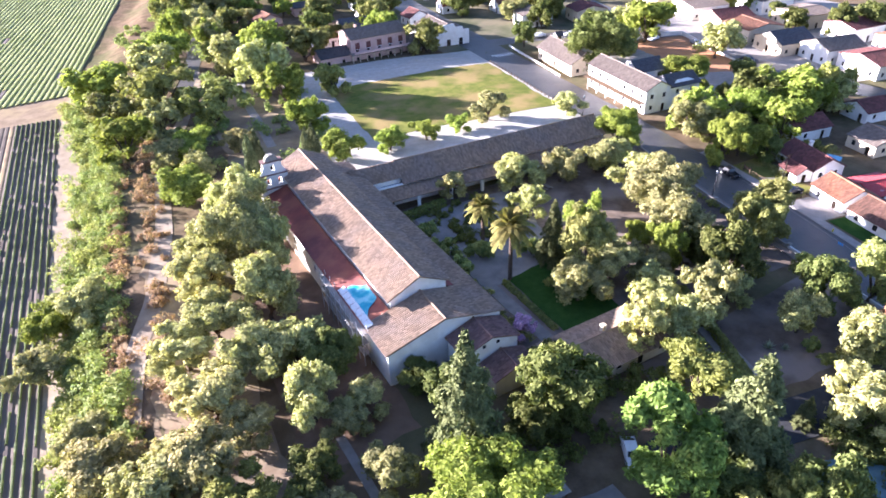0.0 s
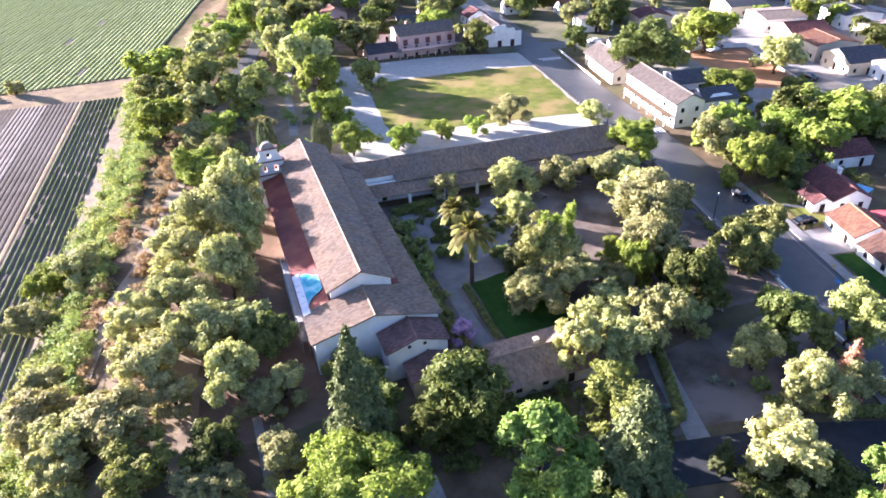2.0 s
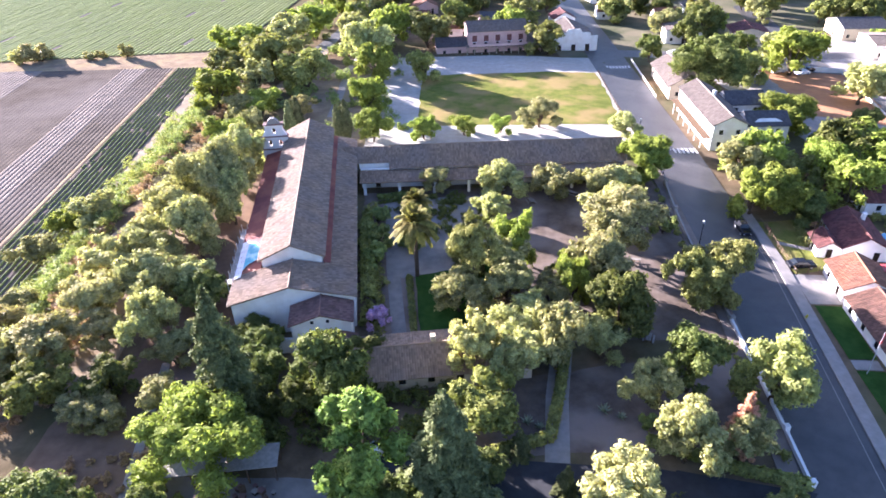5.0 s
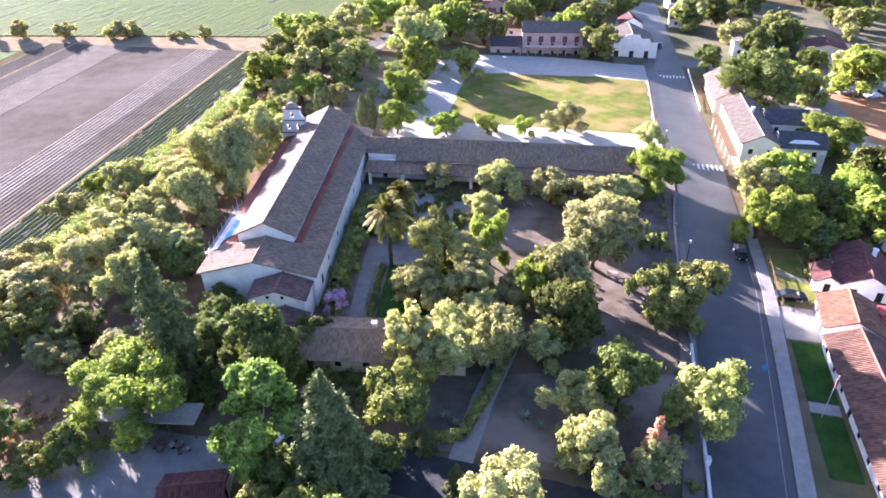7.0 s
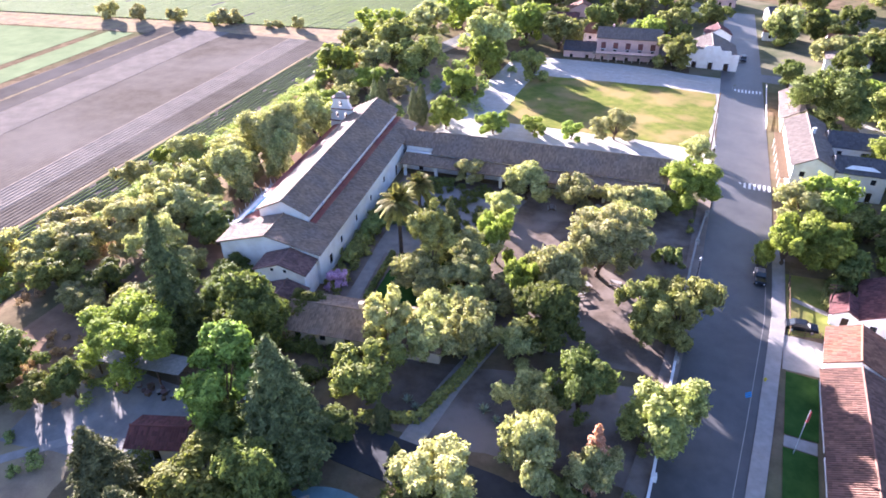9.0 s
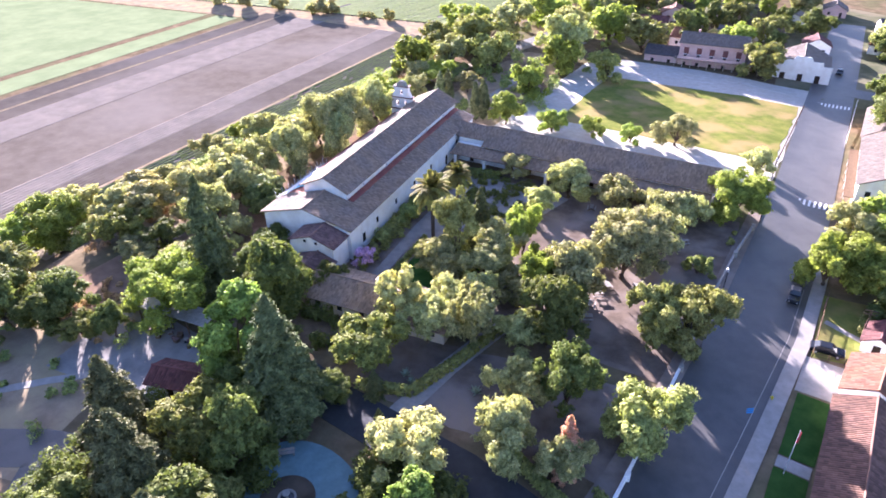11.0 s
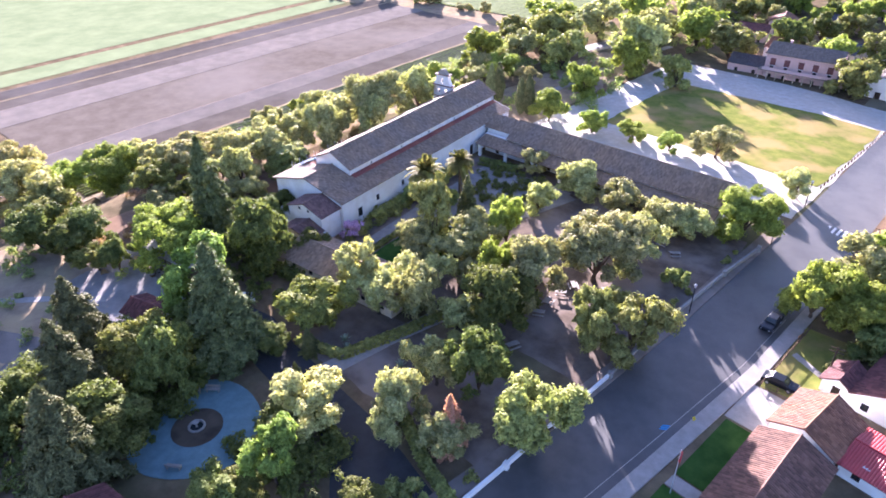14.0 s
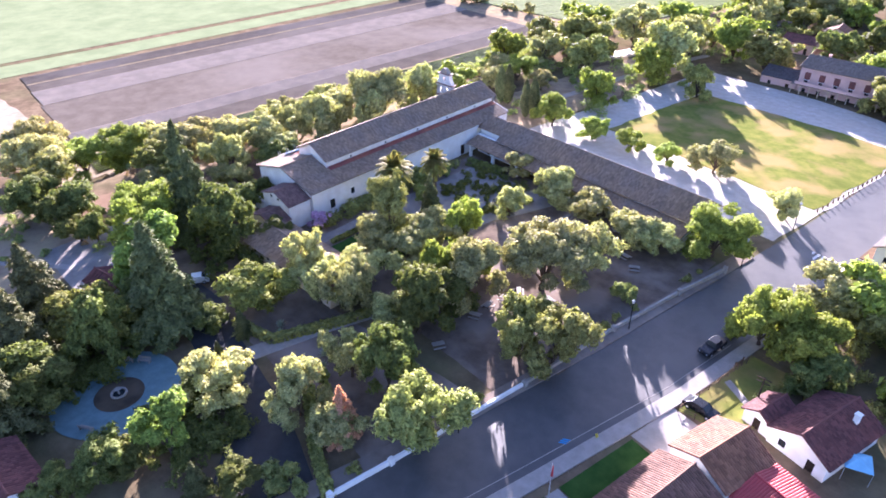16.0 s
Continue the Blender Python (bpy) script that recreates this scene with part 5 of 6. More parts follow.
for k, (x, y) in enumerate(FAR):
    t_ = thing("town_house", rs.choice(["small white house with brown roof", "cream cottage with grey shingle roof", "pale house with maroon roof"]), "house", "town houses", at=(x, y, gz(x, y) - 0.05), rz=rs.uniform(-12, 8))
    gable_house(t_, 0, rs.uniform(8, 12), 0, rs.uniform(7, 9), 0, rs.uniform(2.8, 3.6), rs.uniform(4.6, 5.6), axis=rs.choice("xy"), over=0.4, wall_mat=rs.choice([M_WHITE, M_CREAM, M_PINK]), roof_mat=ROOFS[(k * 3 + 1) % 4], seed=300 + k, pitch=0.6)
for k, (x, y) in enumerate([(143, 92), (150, 78), (158, 104), (146, 112), (166, 90), (172, 112), (152, 60)]):
    t_ = thing("town_house", "single-storey house with low brown roof", "house", "town houses", at=(x, y, gz(x, y) - 0.05), rz=-10)
    gable_house(t_, 0, 10, 0, 7.5, 0, 2.9, 4.6, axis="xy"[k % 2], over=0.4, wall_mat=[M_WHITE, M_CREAM][k % 2], roof_mat=ROOFS[k % 4], seed=340 + k, pitch=0.6)


# ---- vehicles ----
def car(name, label, at, rz, paint, vintage=False):
    c = thing(name, label, "car", at=(at[0], at[1], gz(*at) + 0.08), rz=rz)
    L, W, H = 4.5, 1.78, 1.45
    prof = [(0, 0.35), (0, 0.75), (0.1, 0.85), (1.1, 0.95), (1.75, H), (3.3, H), (4.0, 0.98), (4.45, 0.9), (4.5, 0.7), (4.5, 0.35)]
    if vintage:
        prof = [(0, 0.4), (0, 0.85), (0.15, 1.0), (1.6, 1.1), (1.9, 1.75), (3.3, 1.75), (3.45, 1.1), (4.6, 1.05), (4.6, 0.4)]
    bm = bmesh.new()
    rings = []
    for yy, inset in ((-W / 2, 0.10), (-W / 2 + 0.06, 0.0), (W / 2 - 0.06, 0.0), (W / 2, 0.10)):
        ring = []
        for x, z in prof:
            tuck = 0.16 * max(0, z - 0.95) / 0.5
            ring.append(bm.verts.new((x - L / 2, yy * (1 - tuck), z - (inset if z > 0.5 else 0) * 0.3)))
        rings.append(ring)
    n = len(prof)
    for a, b_ in zip(rings[:-1], rings[1:]):
        for k in range(n):
            bm.faces.new((a[k], a[(k + 1) % n], b_[(k + 1) % n], b_[k]))
    bm.faces.new(rings[0][::-1])
    bm.faces.new(rings[-1])
    body = part("body", bm, paint, c)
    for x0, x1, z0, z1 in ((1.2, 1.72, 0.99, 1.4), (3.36, 3.95, 1.4, 1.02)) if not vintage else ((1.62, 1.88, 1.15, 1.7), (3.32, 3.44, 1.7, 1.15)):
        s = 0.66
        d = -0.03 if x0 < 2 else 0.03
        mesh_ob("windscreen", [(x0 - L / 2 + d, -s, z0 + 0.03), (x1 - L / 2 + d, -s * 0.92, z1 + 0.03), (x1 - L / 2 + d, s * 0.92, z1 + 0.03), (x0 - L / 2 + d, s, z0 + 0.03)], [(0, 1, 2, 3)], M_GLASS, c)
    for sy in (-1, 1):
        mesh_ob("side_window", [(1.45 - L / 2, sy * W * 0.483, 1.0), (1.9 - L / 2, sy * W * 0.43, 1.36), (3.2 - L / 2, sy * W * 0.43, 1.36), (3.6 - L / 2, sy * W * 0.483, 1.0)], [(0, 1, 2, 3)], M_GLASS, c)
    for x in (0.85, 3.65):
        for sy in (-1, 1):
            bm = bmesh.new()
            rod(bm, (x - L / 2, sy * (W / 2 - 0.2), 0.33), (x - L / 2, sy * (W / 2 + 0.02), 0.33), 0.33, 0.33, 14)
            wh = part("wheel", bm, M_RUBBER, c)
            bm = bmesh.new()
            rod(bm, (x - L / 2, sy * (W / 2 + 0.02), 0.33), (x - L / 2, sy * (W / 2 + 0.035), 0.33), 0.19, 0.19, 12)
            part("rim", bm, M_METAL, wh)
    for sy in (-1, 1):
        bm = bmesh.new()
        rod(bm, (-L / 2 - 0.02, sy * 0.6, 0.7), (-L / 2 + 0.04, sy * 0.6, 0.7), 0.12, 0.12, 10)
        part("headlight", bm, M_METAL, c)
    return c


car("vintage_truck", "black vintage pickup parked beside the street", (117.3, 88.9), 82, M_BLACK, True)
car("parked_car", "black sedan parked on a driveway", (121.6, 77.0), 175, M_BLACK)
car("parked_car", "white sedan parked in the shade of trees", (48.5, 45.0), 60, M_CARWHITE)
for k, (x, y, rz) in enumerate([(186.5, 118, 100), (183.5, 138, 100), (185, 160, 75), (178, 172, 10), (181, 174, 10), (172, 175, 12), (199, 205, 70), (130.5, 222, 80), (160, 194, -10), (150, 199, -12)]):
    car("parked_car", ["white car parked in town", "dark car parked in town", "grey car parked in town"][k % 3], (x, y), rz, [M_CARWHITE, M_BLACK, M_METAL][k % 3])

# ---- street details ----
for n_, (cx, cy, rz, w) in {"crosswalk": (119.2, 124.6, -8, 10.0), "far_crosswalk": (126.4, 189.3, -8, 10.0)}.items():
    cw = thing(n_, "worn white bar crosswalk painted on asphalt", "crosswalk", at=(cx, cy, gz(cx, cy) + 0.08), rz=rz)
    cw["kind"] = "structure"
    for k in range(11):
        box_part("bar", cw, M_PAINT, -w / 2 + k * w / 10.5, -1.3, -0.05, -w / 2 + k * w / 10.5 + 0.45, 1.3, 0.012)
strip("edge_line", [(105.2, 30), (111.0, 54), (116.6, 78), (118.8, 92)], 0.1, 0.075, M_CONCRETE, "thin worn pale road edge line", "line")

# white roadside wall
road_wall = thing("roadside_wall", "low pale plastered wall along the street", "wall")
WALLP = [(98.2, 35), (99.6, 43), (101.0, 52), (102.9, 64), (105.2, 82), (107.8, 97), (110.2, 108)]
for p, q in zip(WALLP[:-1], WALLP[1:]):
    wall(road_wall, p, q, -0.3, 0.75, 0.35, name="wall_section", material=M_WHITE if p[1] < 60 else M_STONE)
for p in WALLP:
    box_part("pier", road_wall, M_WHITE if p[1] < 60 else M_STONE, p[0] - 0.35, p[1] - 0.3, -0.3, p[0] + 0.3, p[1] + 0.35, 1.1)

# plaza bollards
for k in range(22):
    f_ = k / 21
    x, y = 113.6 + 6.2 * f_, 141 + 43 * f_
    b_ = new("bollard", None)
    b_.matrix_basis = pose(x, y, gz(x, y))
    tagged(b_, "short dark wooden post along the plaza", "post", "plaza posts")
    bm = bmesh.new()
    rod(bm, (0, 0, -0.05), (0, 0, 0.75), 0.16, 0.14, 8)
    part("post", bm, M_WOOD, b_)


def picnic_table(at, rz):
    t = thing("picnic_table", "weathered pale wooden picnic table with benches", "table", "picnic tables", at=(at[0], at[1], gz(*at) + 0.05), rz=rz)
    for k in range(4):
        box_part("top_board", t, M_CONCRETE, -0.9, -0.38 + k * 0.19, 0.72, 0.9, -0.21 + k * 0.19, 0.77)
    for s in (-1, 1):
        box_part("seat", t, M_CONCRETE, -0.9, s * 0.7 - 0.14, 0.42, 0.9, s * 0.7 + 0.14, 0.47)
        bm = bmesh.new()
        rod(bm, (s * 0.6, -0.7, 0), (s * 0.6, 0.25, 0.72), 0.05)
        rod(bm, (s * 0.6, 0.7, 0), (s * 0.6, -0.25, 0.72), 0.05)
        box(bm, s * 0.6 - 0.04, -0.8, 0.34, s * 0.6 + 0.04, 0.8, 0.42)
        part("leg", bm, M_WOOD, t)


for k, (x, y) in enumerate([(88.2, 70.2), (84.5, 70.5), (88.0, 73.5), (89.2, 79.5), (94.0, 81), (88.5, 76.6), (89, 61.5), (81, 104), (90, 106), (96, 100), (99, 98)]):
    picnic_table((x, y), 20 + 37 * k)


def bench(at, rz):
    t = thing("bench", "pale slatted garden bench", "bench", "benches", at=(at[0], at[1], gz(*at) + 0.1), rz=rz)
    for k in range(3):
        box_part("slat", t, M_CONCRETE, -0.95, -0.25 + k * 0.18, 0.42, 0.95, -0.1 + k * 0.18, 0.46)
    box_part("backrest", t, M_CONCRETE, -0.95, 0.28, 0.5, 0.95, 0.33, 0.9)
    for s in (-1, 1):
        box_part("leg", t, M_STONE, s * 0.8 - 0.06, -0.25, 0, s * 0.8 + 0.06, 0.3, 0.42)


# ---- fountain court ----
FX, FY = 64.8, 25.2


def disc(name, cx, cy, r, lift, material, label, category, ring=48, rough=0.0):
    vs = [(cx, cy, gz(cx, cy) + lift)]
    for k in range(ring):
        a = 2 * math.pi * k / ring
        rr = r * (1 + rough * math.sin(3 * a + 1))
        vs.append((cx + rr * math.cos(a), cy + rr * math.sin(a), gz(cx, cy) + lift))
    return tagged(mesh_ob(name, vs, [(0, k + 1, (k + 1) % ring + 1) for k in range(ring)], material), label, category, kind="structure")


disc("fountain_court", FX, FY, 8.2, 0.10, M_TEAL, "round blue-green paved court", "court", rough=0.04)
disc("fountain_bed", FX, FY, 3.2, 0.13, M_DARKSOIL, "dark round planting bed in the court", "bed")
fountain = thing("fountain", "small round stone fountain with a raised bowl", "fountain", at=(FX, FY, 0.13))
bm = bmesh.new()
for k in range(20):
    a0, a1 = 2 * math.pi * k / 20, 2 * math.pi * (k + 1) / 20
    rod(bm, (0.95 * math.cos(a0), 0.95 * math.sin(a0), 0.2), (0.95 * math.cos(a1), 0.95 * math.sin(a1), 0.2), 0.17, 0.17, 6)
part("basin_rim", bm, M_STONE, fountain)
bm = bmesh.new()
rod(bm, (0, 0, 0), (0, 0, 0.8), 0.16, 0.1, 10)
rod(bm, (0, 0, 0.75), (0, 0, 0.95), 0.12, 0.45, 14)
part("bowl", bm, M_STONE, fountain)
bm = bmesh.new()
rod(bm, (0, 0, 0), (0, 0, 0.12), 0.82, 0.82, 20)
part("water", bm, M_GLASS, fountain)
for a in (125, 148, 170, 205, 228, 300):
    r_ = radians(a)
    bench((FX + 6.3 * math.cos(r_), FY + 6.3 * math.sin(r_)), a - 90)

# ---- hedges and garden ----
def hedge(name, pts, w, h, material, label, seed):
    rng = np.random.default_rng(seed)
    P, N = [], []
    for p, q in zip(pts[:-1], pts[1:]):
        p, q = np.array(p, float), np.array(q, float)
        ln = np.linalg.norm(q - p)
        d = (q - p) / ln
        s = np.array([-d[1], d[0]])
        m = int(ln * 150)
        u, f = rng.random(m), rng.random(m)
        ang = f * math.pi
        off = np.cos(ang) * w / 2
        z = np.clip(np.sin(ang) * 1.4, 0, 1) * h
        xy = p + d * (u * ln)[:, None] + s * off[:, None] + rng.normal(0, 0.06, (m, 2))
        P.append(np.column_stack([xy, [gz(a, b) for a, b in xy] + z * rng.uniform(0.75, 1.08, m)]))
        n = np.column_stack([s[0] * np.cos(ang), s[1] * np.cos(ang), np.sin(ang)]) + rng.normal(0, 0.45, (m, 3))
        N.append(n / np.linalg.norm(n, axis=1, keepdims=True))
    V, F = quads(np.concatenate(P), np.concatenate(N), 0.28, rng)
    return tagged(leaf_mesh(name, V, F, material, None), label, "hedge")


hedge("hedge", [(63, 44), (70.5, 45.5), (74, 54), (78, 65)], 1.3, 1.2, L_OAK2, "clipped dark green hedge beside the path", 1)
hedge("hedge", [(55.2, 68), (55.4, 82)], 0.8, 0.7, L_SHRUB, "low flowering border along the lawn", 2)
hedge("hedge", [(48.6, 76), (48.6, 100)], 2.4, 1.8, L_OAK2, "mixed green shrubs along the church wall", 3)
hedge("hedge", [(82, 43.6), (92, 37.6), (98, 35)], 1.4, 1.0, L_OAK2, "low dark hedge beside the drive", 4)
hedge("hedge", [(51, 109), (60, 110)], 2.0, 1.4, L_OAK, "dark garden planting before the arcade", 5)
jac = broad_template("jacaranda_tree", "small tree covered in purple blossom", L_PURPLE, 77, 1.7, 14, 3200, 0.09, base=0.15)
jac.matrix_basis = pose(50.0, 69.6, 0) @ Matrix.Diagonal((2.1, 2.1, 2.1, 1))


brush("garden_planting", "dark mixed planting in the cloister garden", L_OAK, 11, 60, lambda r: (r.uniform(55, 72), r.uniform(94, 109)), (0.5, 1.2), 288, 0.20)
brush("border_planting", "green shrubs in beds beside the church", L_OAK2, 12, 40, lambda r: (r.uniform(47.8, 51), r.uniform(68, 106)), (0.7, 1.5), 360, 0.20)
brush("understorey", "dark undergrowth among the southern trees", L_OAK, 13, 150, lambda r: (r.uniform(36, 62), r.uniform(-6, 30)), (0.9, 2.2), 396, 0.25)
brush("drive_planting", "dark planting beside the service drive", L_OAK, 14, 110, lambda r: ((r.uniform(28, 62), r.uniform(47, 56)) if r.random() < 0.5 else (lambda x: (x, r.uniform(25, 35.5 - max(0, x - 78) * 0.5)))(r.uniform(70, 84))), (0.8, 1.8), 360, 0.23)
brush("street_verge", "dark shrubs along the roadside wall", L_OAK2, 15, 26, lambda r: (lambda y: (96.4 + (y - 35) * 0.155, y))(r.uniform(36, 106)), (0.4, 0.9), 216, 0.18)
brush("far_brush", "mixed brush around the distant town", L_SHRUB, 16, 130, lambda r: (r.uniform(20, 60), r.uniform(130, 310)), (1.2, 2.6), 306, 0.31)
brush("house_planting", "shrubs in the yards across the street", L_OAK2, 17, 50, lambda r: (r.uniform(126, 150), r.uniform(84, 112)), (0.8, 1.8), 288, 0.23)

AGAVES = [(69.6, 47.4), (68.2, 48.4), (78.4, 49.0), (80.2, 47.6)]


def agave(at, r, seed):
    """A rosette of stiff tapered blades."""
    rng = np.random.default_rng(seed)
    t = thing("agave_plant", "grey-green agave rosette in dry soil", "plant", "orchard agaves", at=(*at, gz(*at) + 0.06))
    for k in range(18):
        a = 2.4 * k
        lift = 0.35 + 0.9 * k / 18
        d = Vector((math.cos(a) * math.cos(lift), math.sin(a) * math.cos(lift), math.sin(lift)))
        side = Vector((-math.sin(a), math.cos(a), 0)) * r * 0.1
        ln = r * rng.uniform(0.85, 1.1)
        vs = [-side * 0.6, side * 0.6, d * ln * 0.45 + side, d * ln * 0.45 - side, d * ln * 0.45 - Vector((0, 0, 0.06 * r)), d * ln]
        mesh_ob("blade", vs, [(0, 1, 4), (1, 2, 4), (3, 0, 4), (4, 2, 5), (3, 4, 5), (0, 3, 2, 1), (3, 5, 2)], L_AGAVE, t)


for k, (x, y) in enumerate(AGAVES):
    agave((x, y), 1.0 + 0.15 * (k % 3), k)

# lawns and drives across the street
sheet("front_lawn", (115.6, 54.5), (119.6, 54), (122.0, 66.0), (117.8, 66.6), 0.10, M_LAWN, "dark green clipped front lawn", "lawn")
sheet("front_lawn_south", (113.4, 42), (117.2, 41.4), (119.0, 51.6), (115.1, 52.2), 0.10, M_LAWN, "dark green clipped front lawn", "lawn")
sheet("house_walk", (115.2, 52.4), (119.0, 51.8), (119.4, 53.8), (115.6, 54.3), 0.09, M_CONCRETE, "concrete front walk", "path")
sheet("house_drive", (117.4, 67.0), (123.0, 66.4), (124.2, 74.4), (118.9, 75.0), 0.09, M_CONCRETE, "pale concrete driveway", "drive")
sheet("side_yard", (119.5, 75), (127.5, 76), (129, 92), (121.8, 92), 0.09, M_GRASS, "patchy yellow-green side yard", "grass")
yard_fence = thing("yard_fence", "low dark wooden yard fence", "fence")
for (x0, y0), (x1, y1) in (((119.6, 74.8), (122.4, 92)), ((119.6, 74.8), (126, 75.6))):
    n_ = int(math.hypot(x1 - x0, y1 - y0) / 2)
    for k in range(n_):
        a, b_ = k / n_, (k + 1) / n_
        bm = bmesh.new()
        zz = gz(x0, y0)
        rod(bm, (x0 + (x1 - x0) * a, y0 + (y1 - y0) * a, zz - 0.1), (x0 + (x1 - x0) * a, y0 + (y1 - y0) * a, zz + 1.1), 0.07)
        part("post", bm, M_WOOD, yard_fence)
        for h_ in (0.45, 0.9):
            bm = bmesh.new()
            rod(bm, (x0 + (x1 - x0) * a, y0 + (y1 - y0) * a, zz + h_), (x0 + (x1 - x0) * b_, y0 + (y1 - y0) * b_, zz + h_), 0.05, 0.05, 4)
            part("rail", bm, M_WOOD, yard_fence)


def street_lamp(at):
    t = thing("street_lamp", "slim dark street lamp beside the road", "lamp", "street lamps", at=(*at, gz(*at)))
    bm = bmesh.new()
    rod(bm, (0, 0, 0), (0, 0, 5.0), 0.09, 0.06, 8)
    part("pole", bm, M_BLACK, t)
    bm = bmesh.new()
    rod(bm, (0, 0, 5.0), (0, 0, 5.5), 0.14, 0.22, 8)
    rod(bm, (0, 0, 5.5), (0, 0, 5.7), 0.24, 0.05, 8)
    part("lantern", bm, M_METAL, t)


for at in ((106.6, 84), (111.3, 112), (112.8, 131), (102.0, 52)):
    street_lamp(at)
flag = thing("flagpole", "white flagpole with a furled flag on the lawn", "flagpole", at=(116.2, 51.5, gz(116.2, 51.5)))
bm = bmesh.new()
rod(bm, (0, 0, 0), (0, 0, 7.5), 0.06, 0.04, 8)
part("pole", bm, M_METAL, flag)
bm = bmesh.new()
rod(bm, (0.1, 0, 5.6), (0.16, 0, 7.2), 0.16, 0.05, 7)
part("flag", bm, M_REDMETAL, flag, "furled red and white cloth flag")

# service yard
truck_shed = thing("yard_shed", "long open shed with pale metal roof", "shed", at=(25, 43.5, 0.05), rz=0)
box_part("roof", truck_shed, M_STONE, -0.5, -0.3, 2.7, 12.8, 3.2, 2.82)
box_part("back_wall", truck_shed, M_WOOD, -0.3, 2.9, 0, 12.6, 3.05, 2.7)
for k in range(5):
    box_part("post", truck_shed, M_WOOD, -0.3 + k * 3.15, -0.1, 0, -0.12 + k * 3.15, 0.08, 2.7)
rj = random.Random(3)
for k in range(26):
    x, y = 26 + rj.random() * 11.5, 41 + rj.random() * 2.2
    s_ = rj.uniform(0.15, 0.38)
    c_ = thing("crate", "stacked crate of dark and pale yard clutter", "crate", "yard clutter", at=(x, y, 0.06), rz=rj.uniform(0, 90))
    box_part("box", c_, rj.choice([M_WOOD, M_RUBBER, M_DARKWOOD, M_WOOD]), -s_, -s_, 0, s_, s_, s_ * 1.6, 0.04)
    box_part("lid", c_, rj.choice([M_WOOD, M_STONE, M_TILE_OLD]), -s_ - 0.03, -s_ - 0.03, s_ * 1.6, s_ + 0.03, s_ + 0.03, s_ * 1.6 + 0.06)
brush("soil_heap", "heaps of brown soil and dry weeds in the yard", L_DRY, 19, 26, lambda r: (r.uniform(12, 24), r.uniform(36, 50)), (0.4, 1.0), 270, 0.18)
house("brown_shed", "small shed with maroon roof", (38, 31.5, 0), 10, 7.0, 4.5, 2.3, 3.3, "x", M_TILE_DARK, 61, category="shed")
house("maroon_roof_house", "house with maroon tile roof among trees", (66.2, 5.6, 0), 3, 10.0, 7.0, 2.8, 4.5, "x", M_TILE_DARK, 63)

# ---- small things by the street ----
hydrant = thing("fire_hydrant", "yellow fire hydrant on the pavement edge", "hydrant", at=(114.6, 63.6, gz(114.6, 63.6) + 0.1))
M_YELLOW = mat("yellow_paint", (0.65, 0.5, 0.03), (0.5, 0.38, 0.02), scale=3, rough=0.4)
bm = bmesh.new()
rod(bm, (0, 0, 0), (0, 0, 0.6), 0.14, 0.12, 10)
rod(bm, (0, 0, 0.6), (0, 0, 0.78), 0.14, 0.03, 10)
part("barrel", bm, M_YELLOW, hydrant)
bm = bmesh.new()
rod(bm, (-0.24, 0, 0.45), (0.24, 0, 0.45), 0.07, 0.07, 8)
part("outlet", bm, M_YELLOW, hydrant)
mark = thing("road_marking", "small worn blue paint mark on the asphalt", "marking", at=(112.0, 60.4, gz(112.0, 60.4) + 0.065), rz=30)
mark["kind"] = "structure"
M_BLUE = mat("blue_paint", (0.03, 0.30, 0.62), (0.03, 0.2, 0.42), scale=3)
for k in range(3):
    box_part("stroke", mark, M_BLUE, -0.7 + 0.25 * k, -0.5 + 0.3 * k, -0.03, 0.35 + 0.2 * k, -0.32 + 0.3 * k, 0.012)
tent = thing("canopy", "pale blue cloth canopy on thin poles", "canopy", at=(139.0, 80.5, gz(139, 80.5)), rz=20)
M_CLOTH = mat("blue_cloth", (0.25, 0.52, 0.68), (0.2, 0.42, 0.58), scale=1)
mesh_ob("cover", [(-1.5, -1.5, 2.1), (1.5, -1.5, 2.1), (1.5, 1.5, 2.1), (-1.5, 1.5, 2.1), (0, 0, 2.8)], [(0, 1, 4), (1, 2, 4), (2, 3, 4), (3, 0, 4)], M_CLOTH, tent)
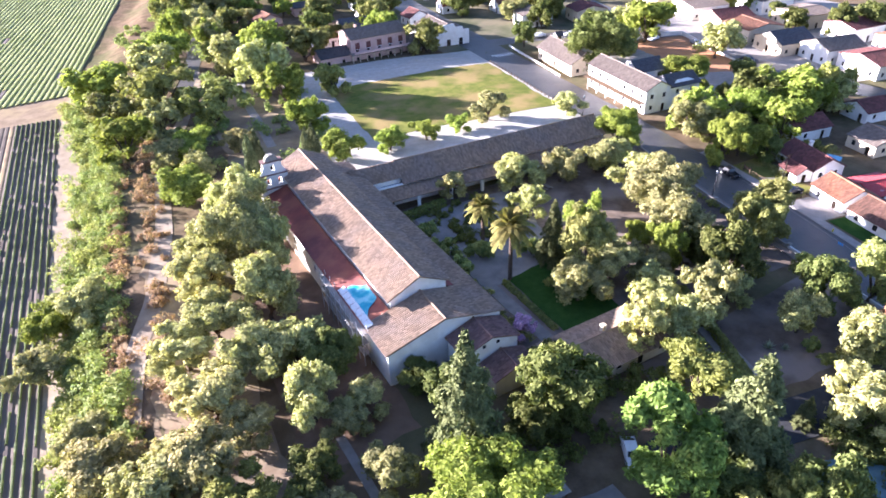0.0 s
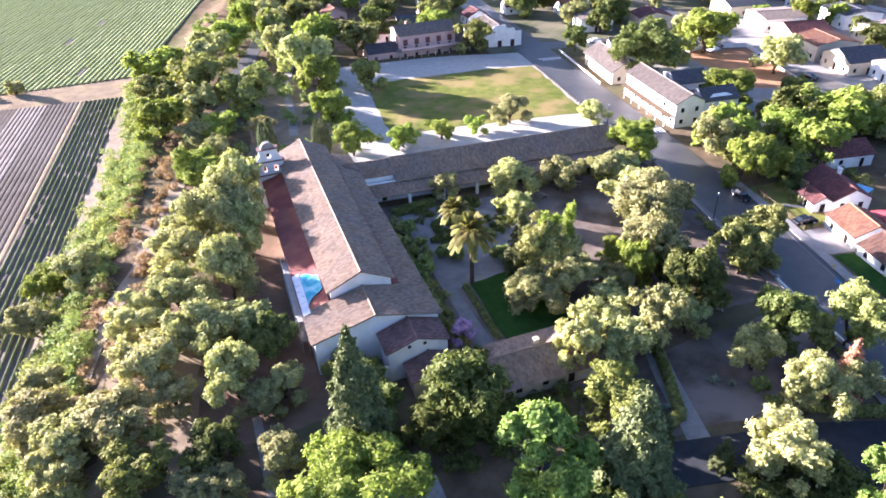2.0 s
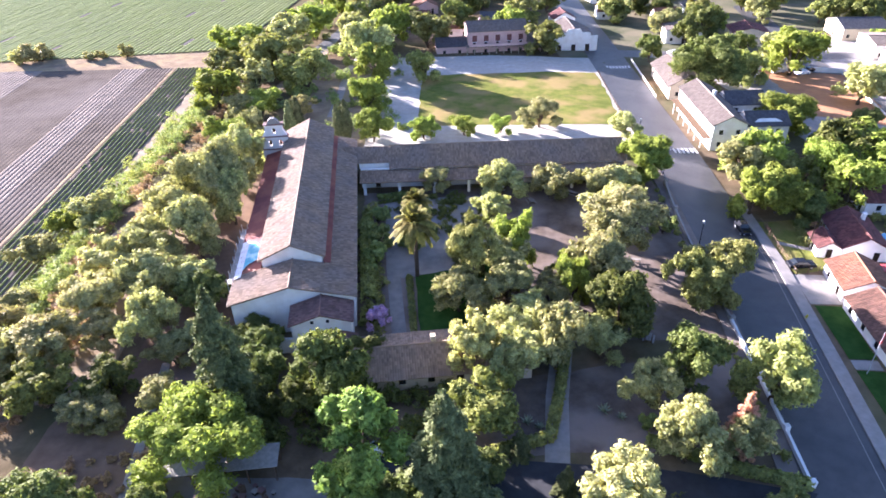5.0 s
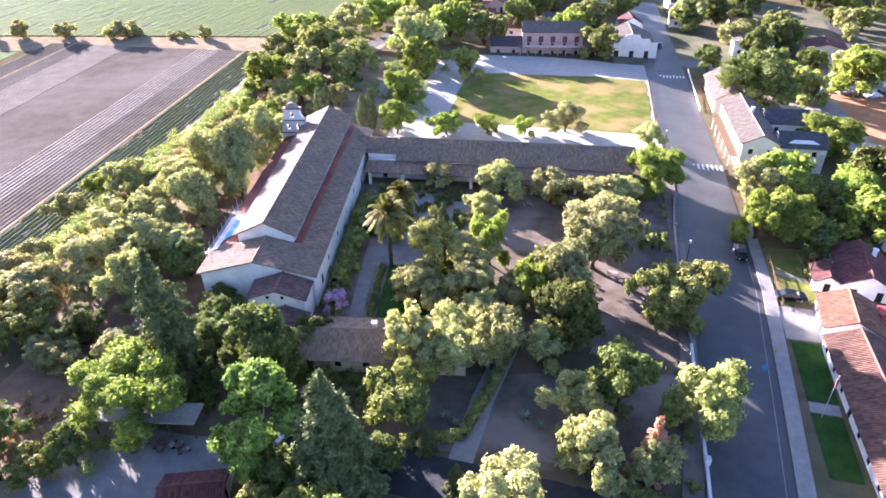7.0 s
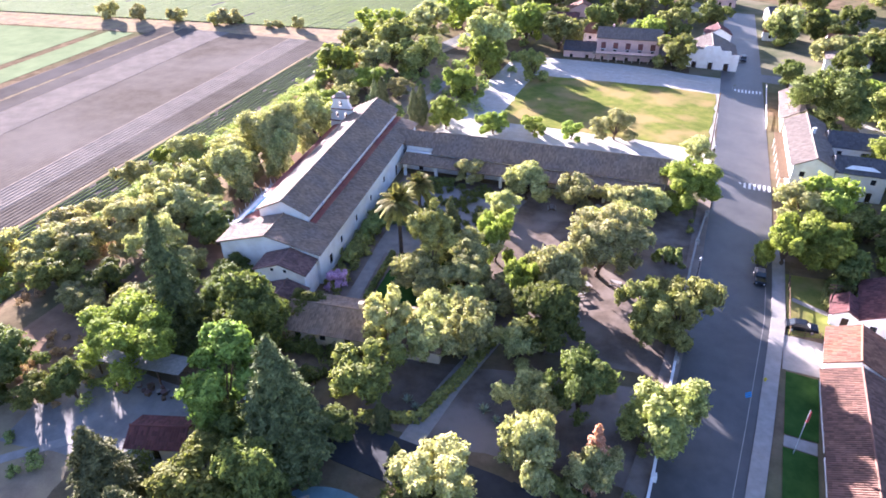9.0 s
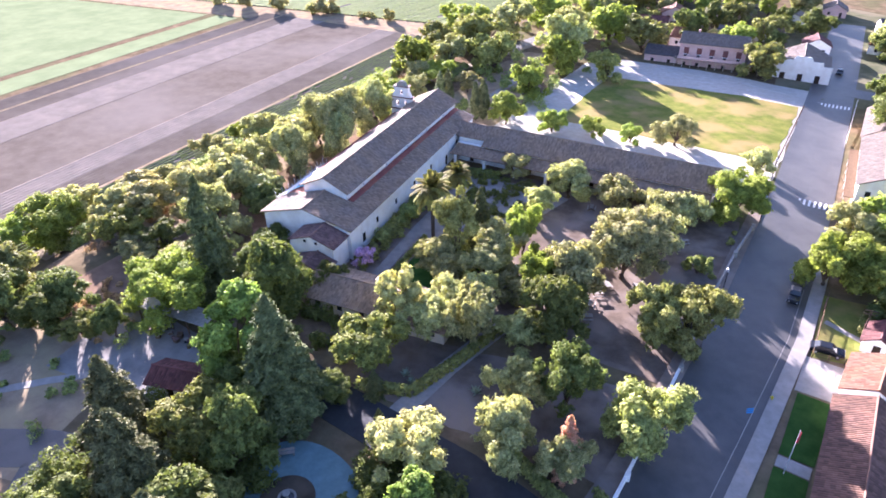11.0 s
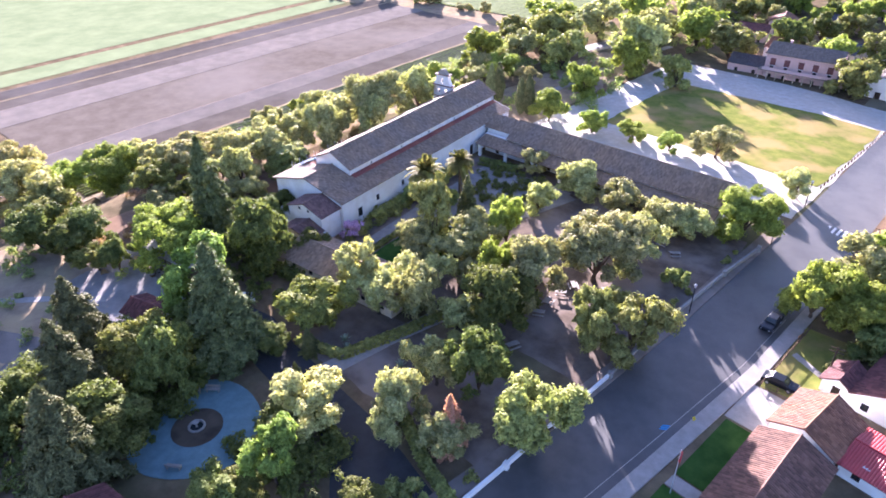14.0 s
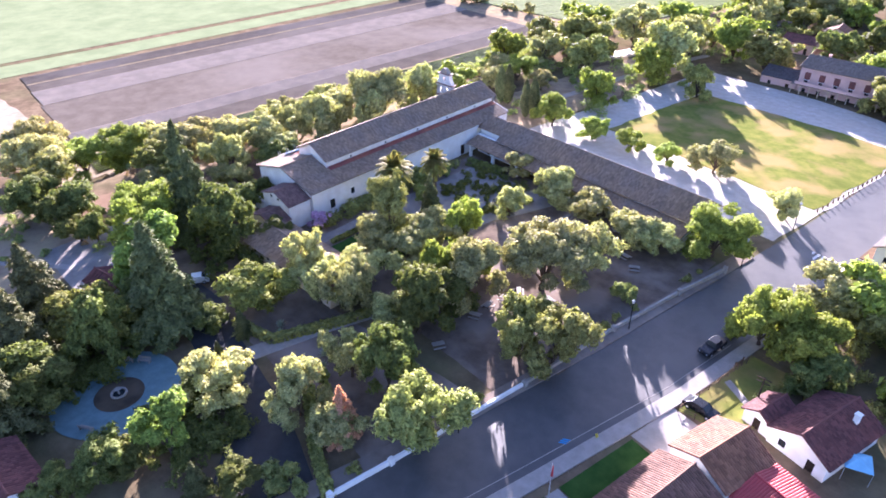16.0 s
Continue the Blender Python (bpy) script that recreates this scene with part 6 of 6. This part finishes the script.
for sx in (-1.45, 1.45):
    for sy in (-1.45, 1.45):
        bm = bmesh.new()
        rod(bm, (sx, sy, 0), (sx, sy, 2.1), 0.03, 0.03, 6)
        part("pole", bm, M_METAL, tent)
sign = thing("timber_sign", "rustic timber sign frame beside the street", "sign", at=(121.6, 88.0, gz(121.6, 88)), rz=80)
for sx in (-0.9, 0.9):
    box_part("post", sign, M_WOOD, sx - 0.08, -0.08, 0, sx + 0.08, 0.08, 1.8)
box_part("board", sign, M_WOOD, -0.82, -0.04, 0.8, 0.82, 0.04, 1.5)
pole = thing("utility_post", "dark wooden utility post with crossarms", "post", at=(126.4, 82.6, gz(126.4, 82.6)))
bm = bmesh.new()
rod(bm, (0, 0, 0), (0, 0, 5.5), 0.12, 0.09, 8)
part("post", bm, M_DARKWOOD, pole)
for zz in (4.6, 5.2):
    box_part("crossarm", pole, M_DARKWOOD, -0.9, -0.06, zz, 0.9, 0.06, zz + 0.12)
sheet("yard_walk", (121.5, 84.2), (127.8, 80.6), (128.2, 81.6), (121.9, 85.2), 0.12, M_CONCRETE, "concrete garden walk", "path", step=1.5)
plastic = thing("plastic_sheet", "crumpled white plastic sheeting on the roof edge", "sheeting")
for k in range(7):
    y0 = 76.5 + 1.5 * k
    vs = []
    for j in range(5):
        for i2 in range(5):
            x, y = 28.5 + 0.28 * i2, y0 + 0.36 * j
            vs.append((x, y, low_z(x) + 0.16 + 0.14 * abs(noise.noise(Vector((x * 2.3, y * 1.7, k))))))
    mesh_ob("sheet", vs, [(j * 5 + i2, j * 5 + i2 + 1, j * 5 + i2 + 6, j * 5 + i2 + 5) for j in range(4) for i2 in range(4)], M_CARWHITE, plastic)

lot_wall = thing("lot_wall", "low whitewashed wall round the dirt lot", "wall")
for p, q in (((150, 181), (167, 179)), ((167, 179), (190, 171)), ((190, 171), (183, 150)), ((183, 150), (178, 131))):
    wall(lot_wall, p, q, -2.2, -0.7 if p[1] > 160 else -0.9, 0.3, name="wall_section")
outhouse = house("white_hut", "tiny white hut with a grey roof", (150, 189, -2.2), -8, 2.4, 2.6, 2.3, 3.2, "x", M_SHINGLE, 71, category="hut")
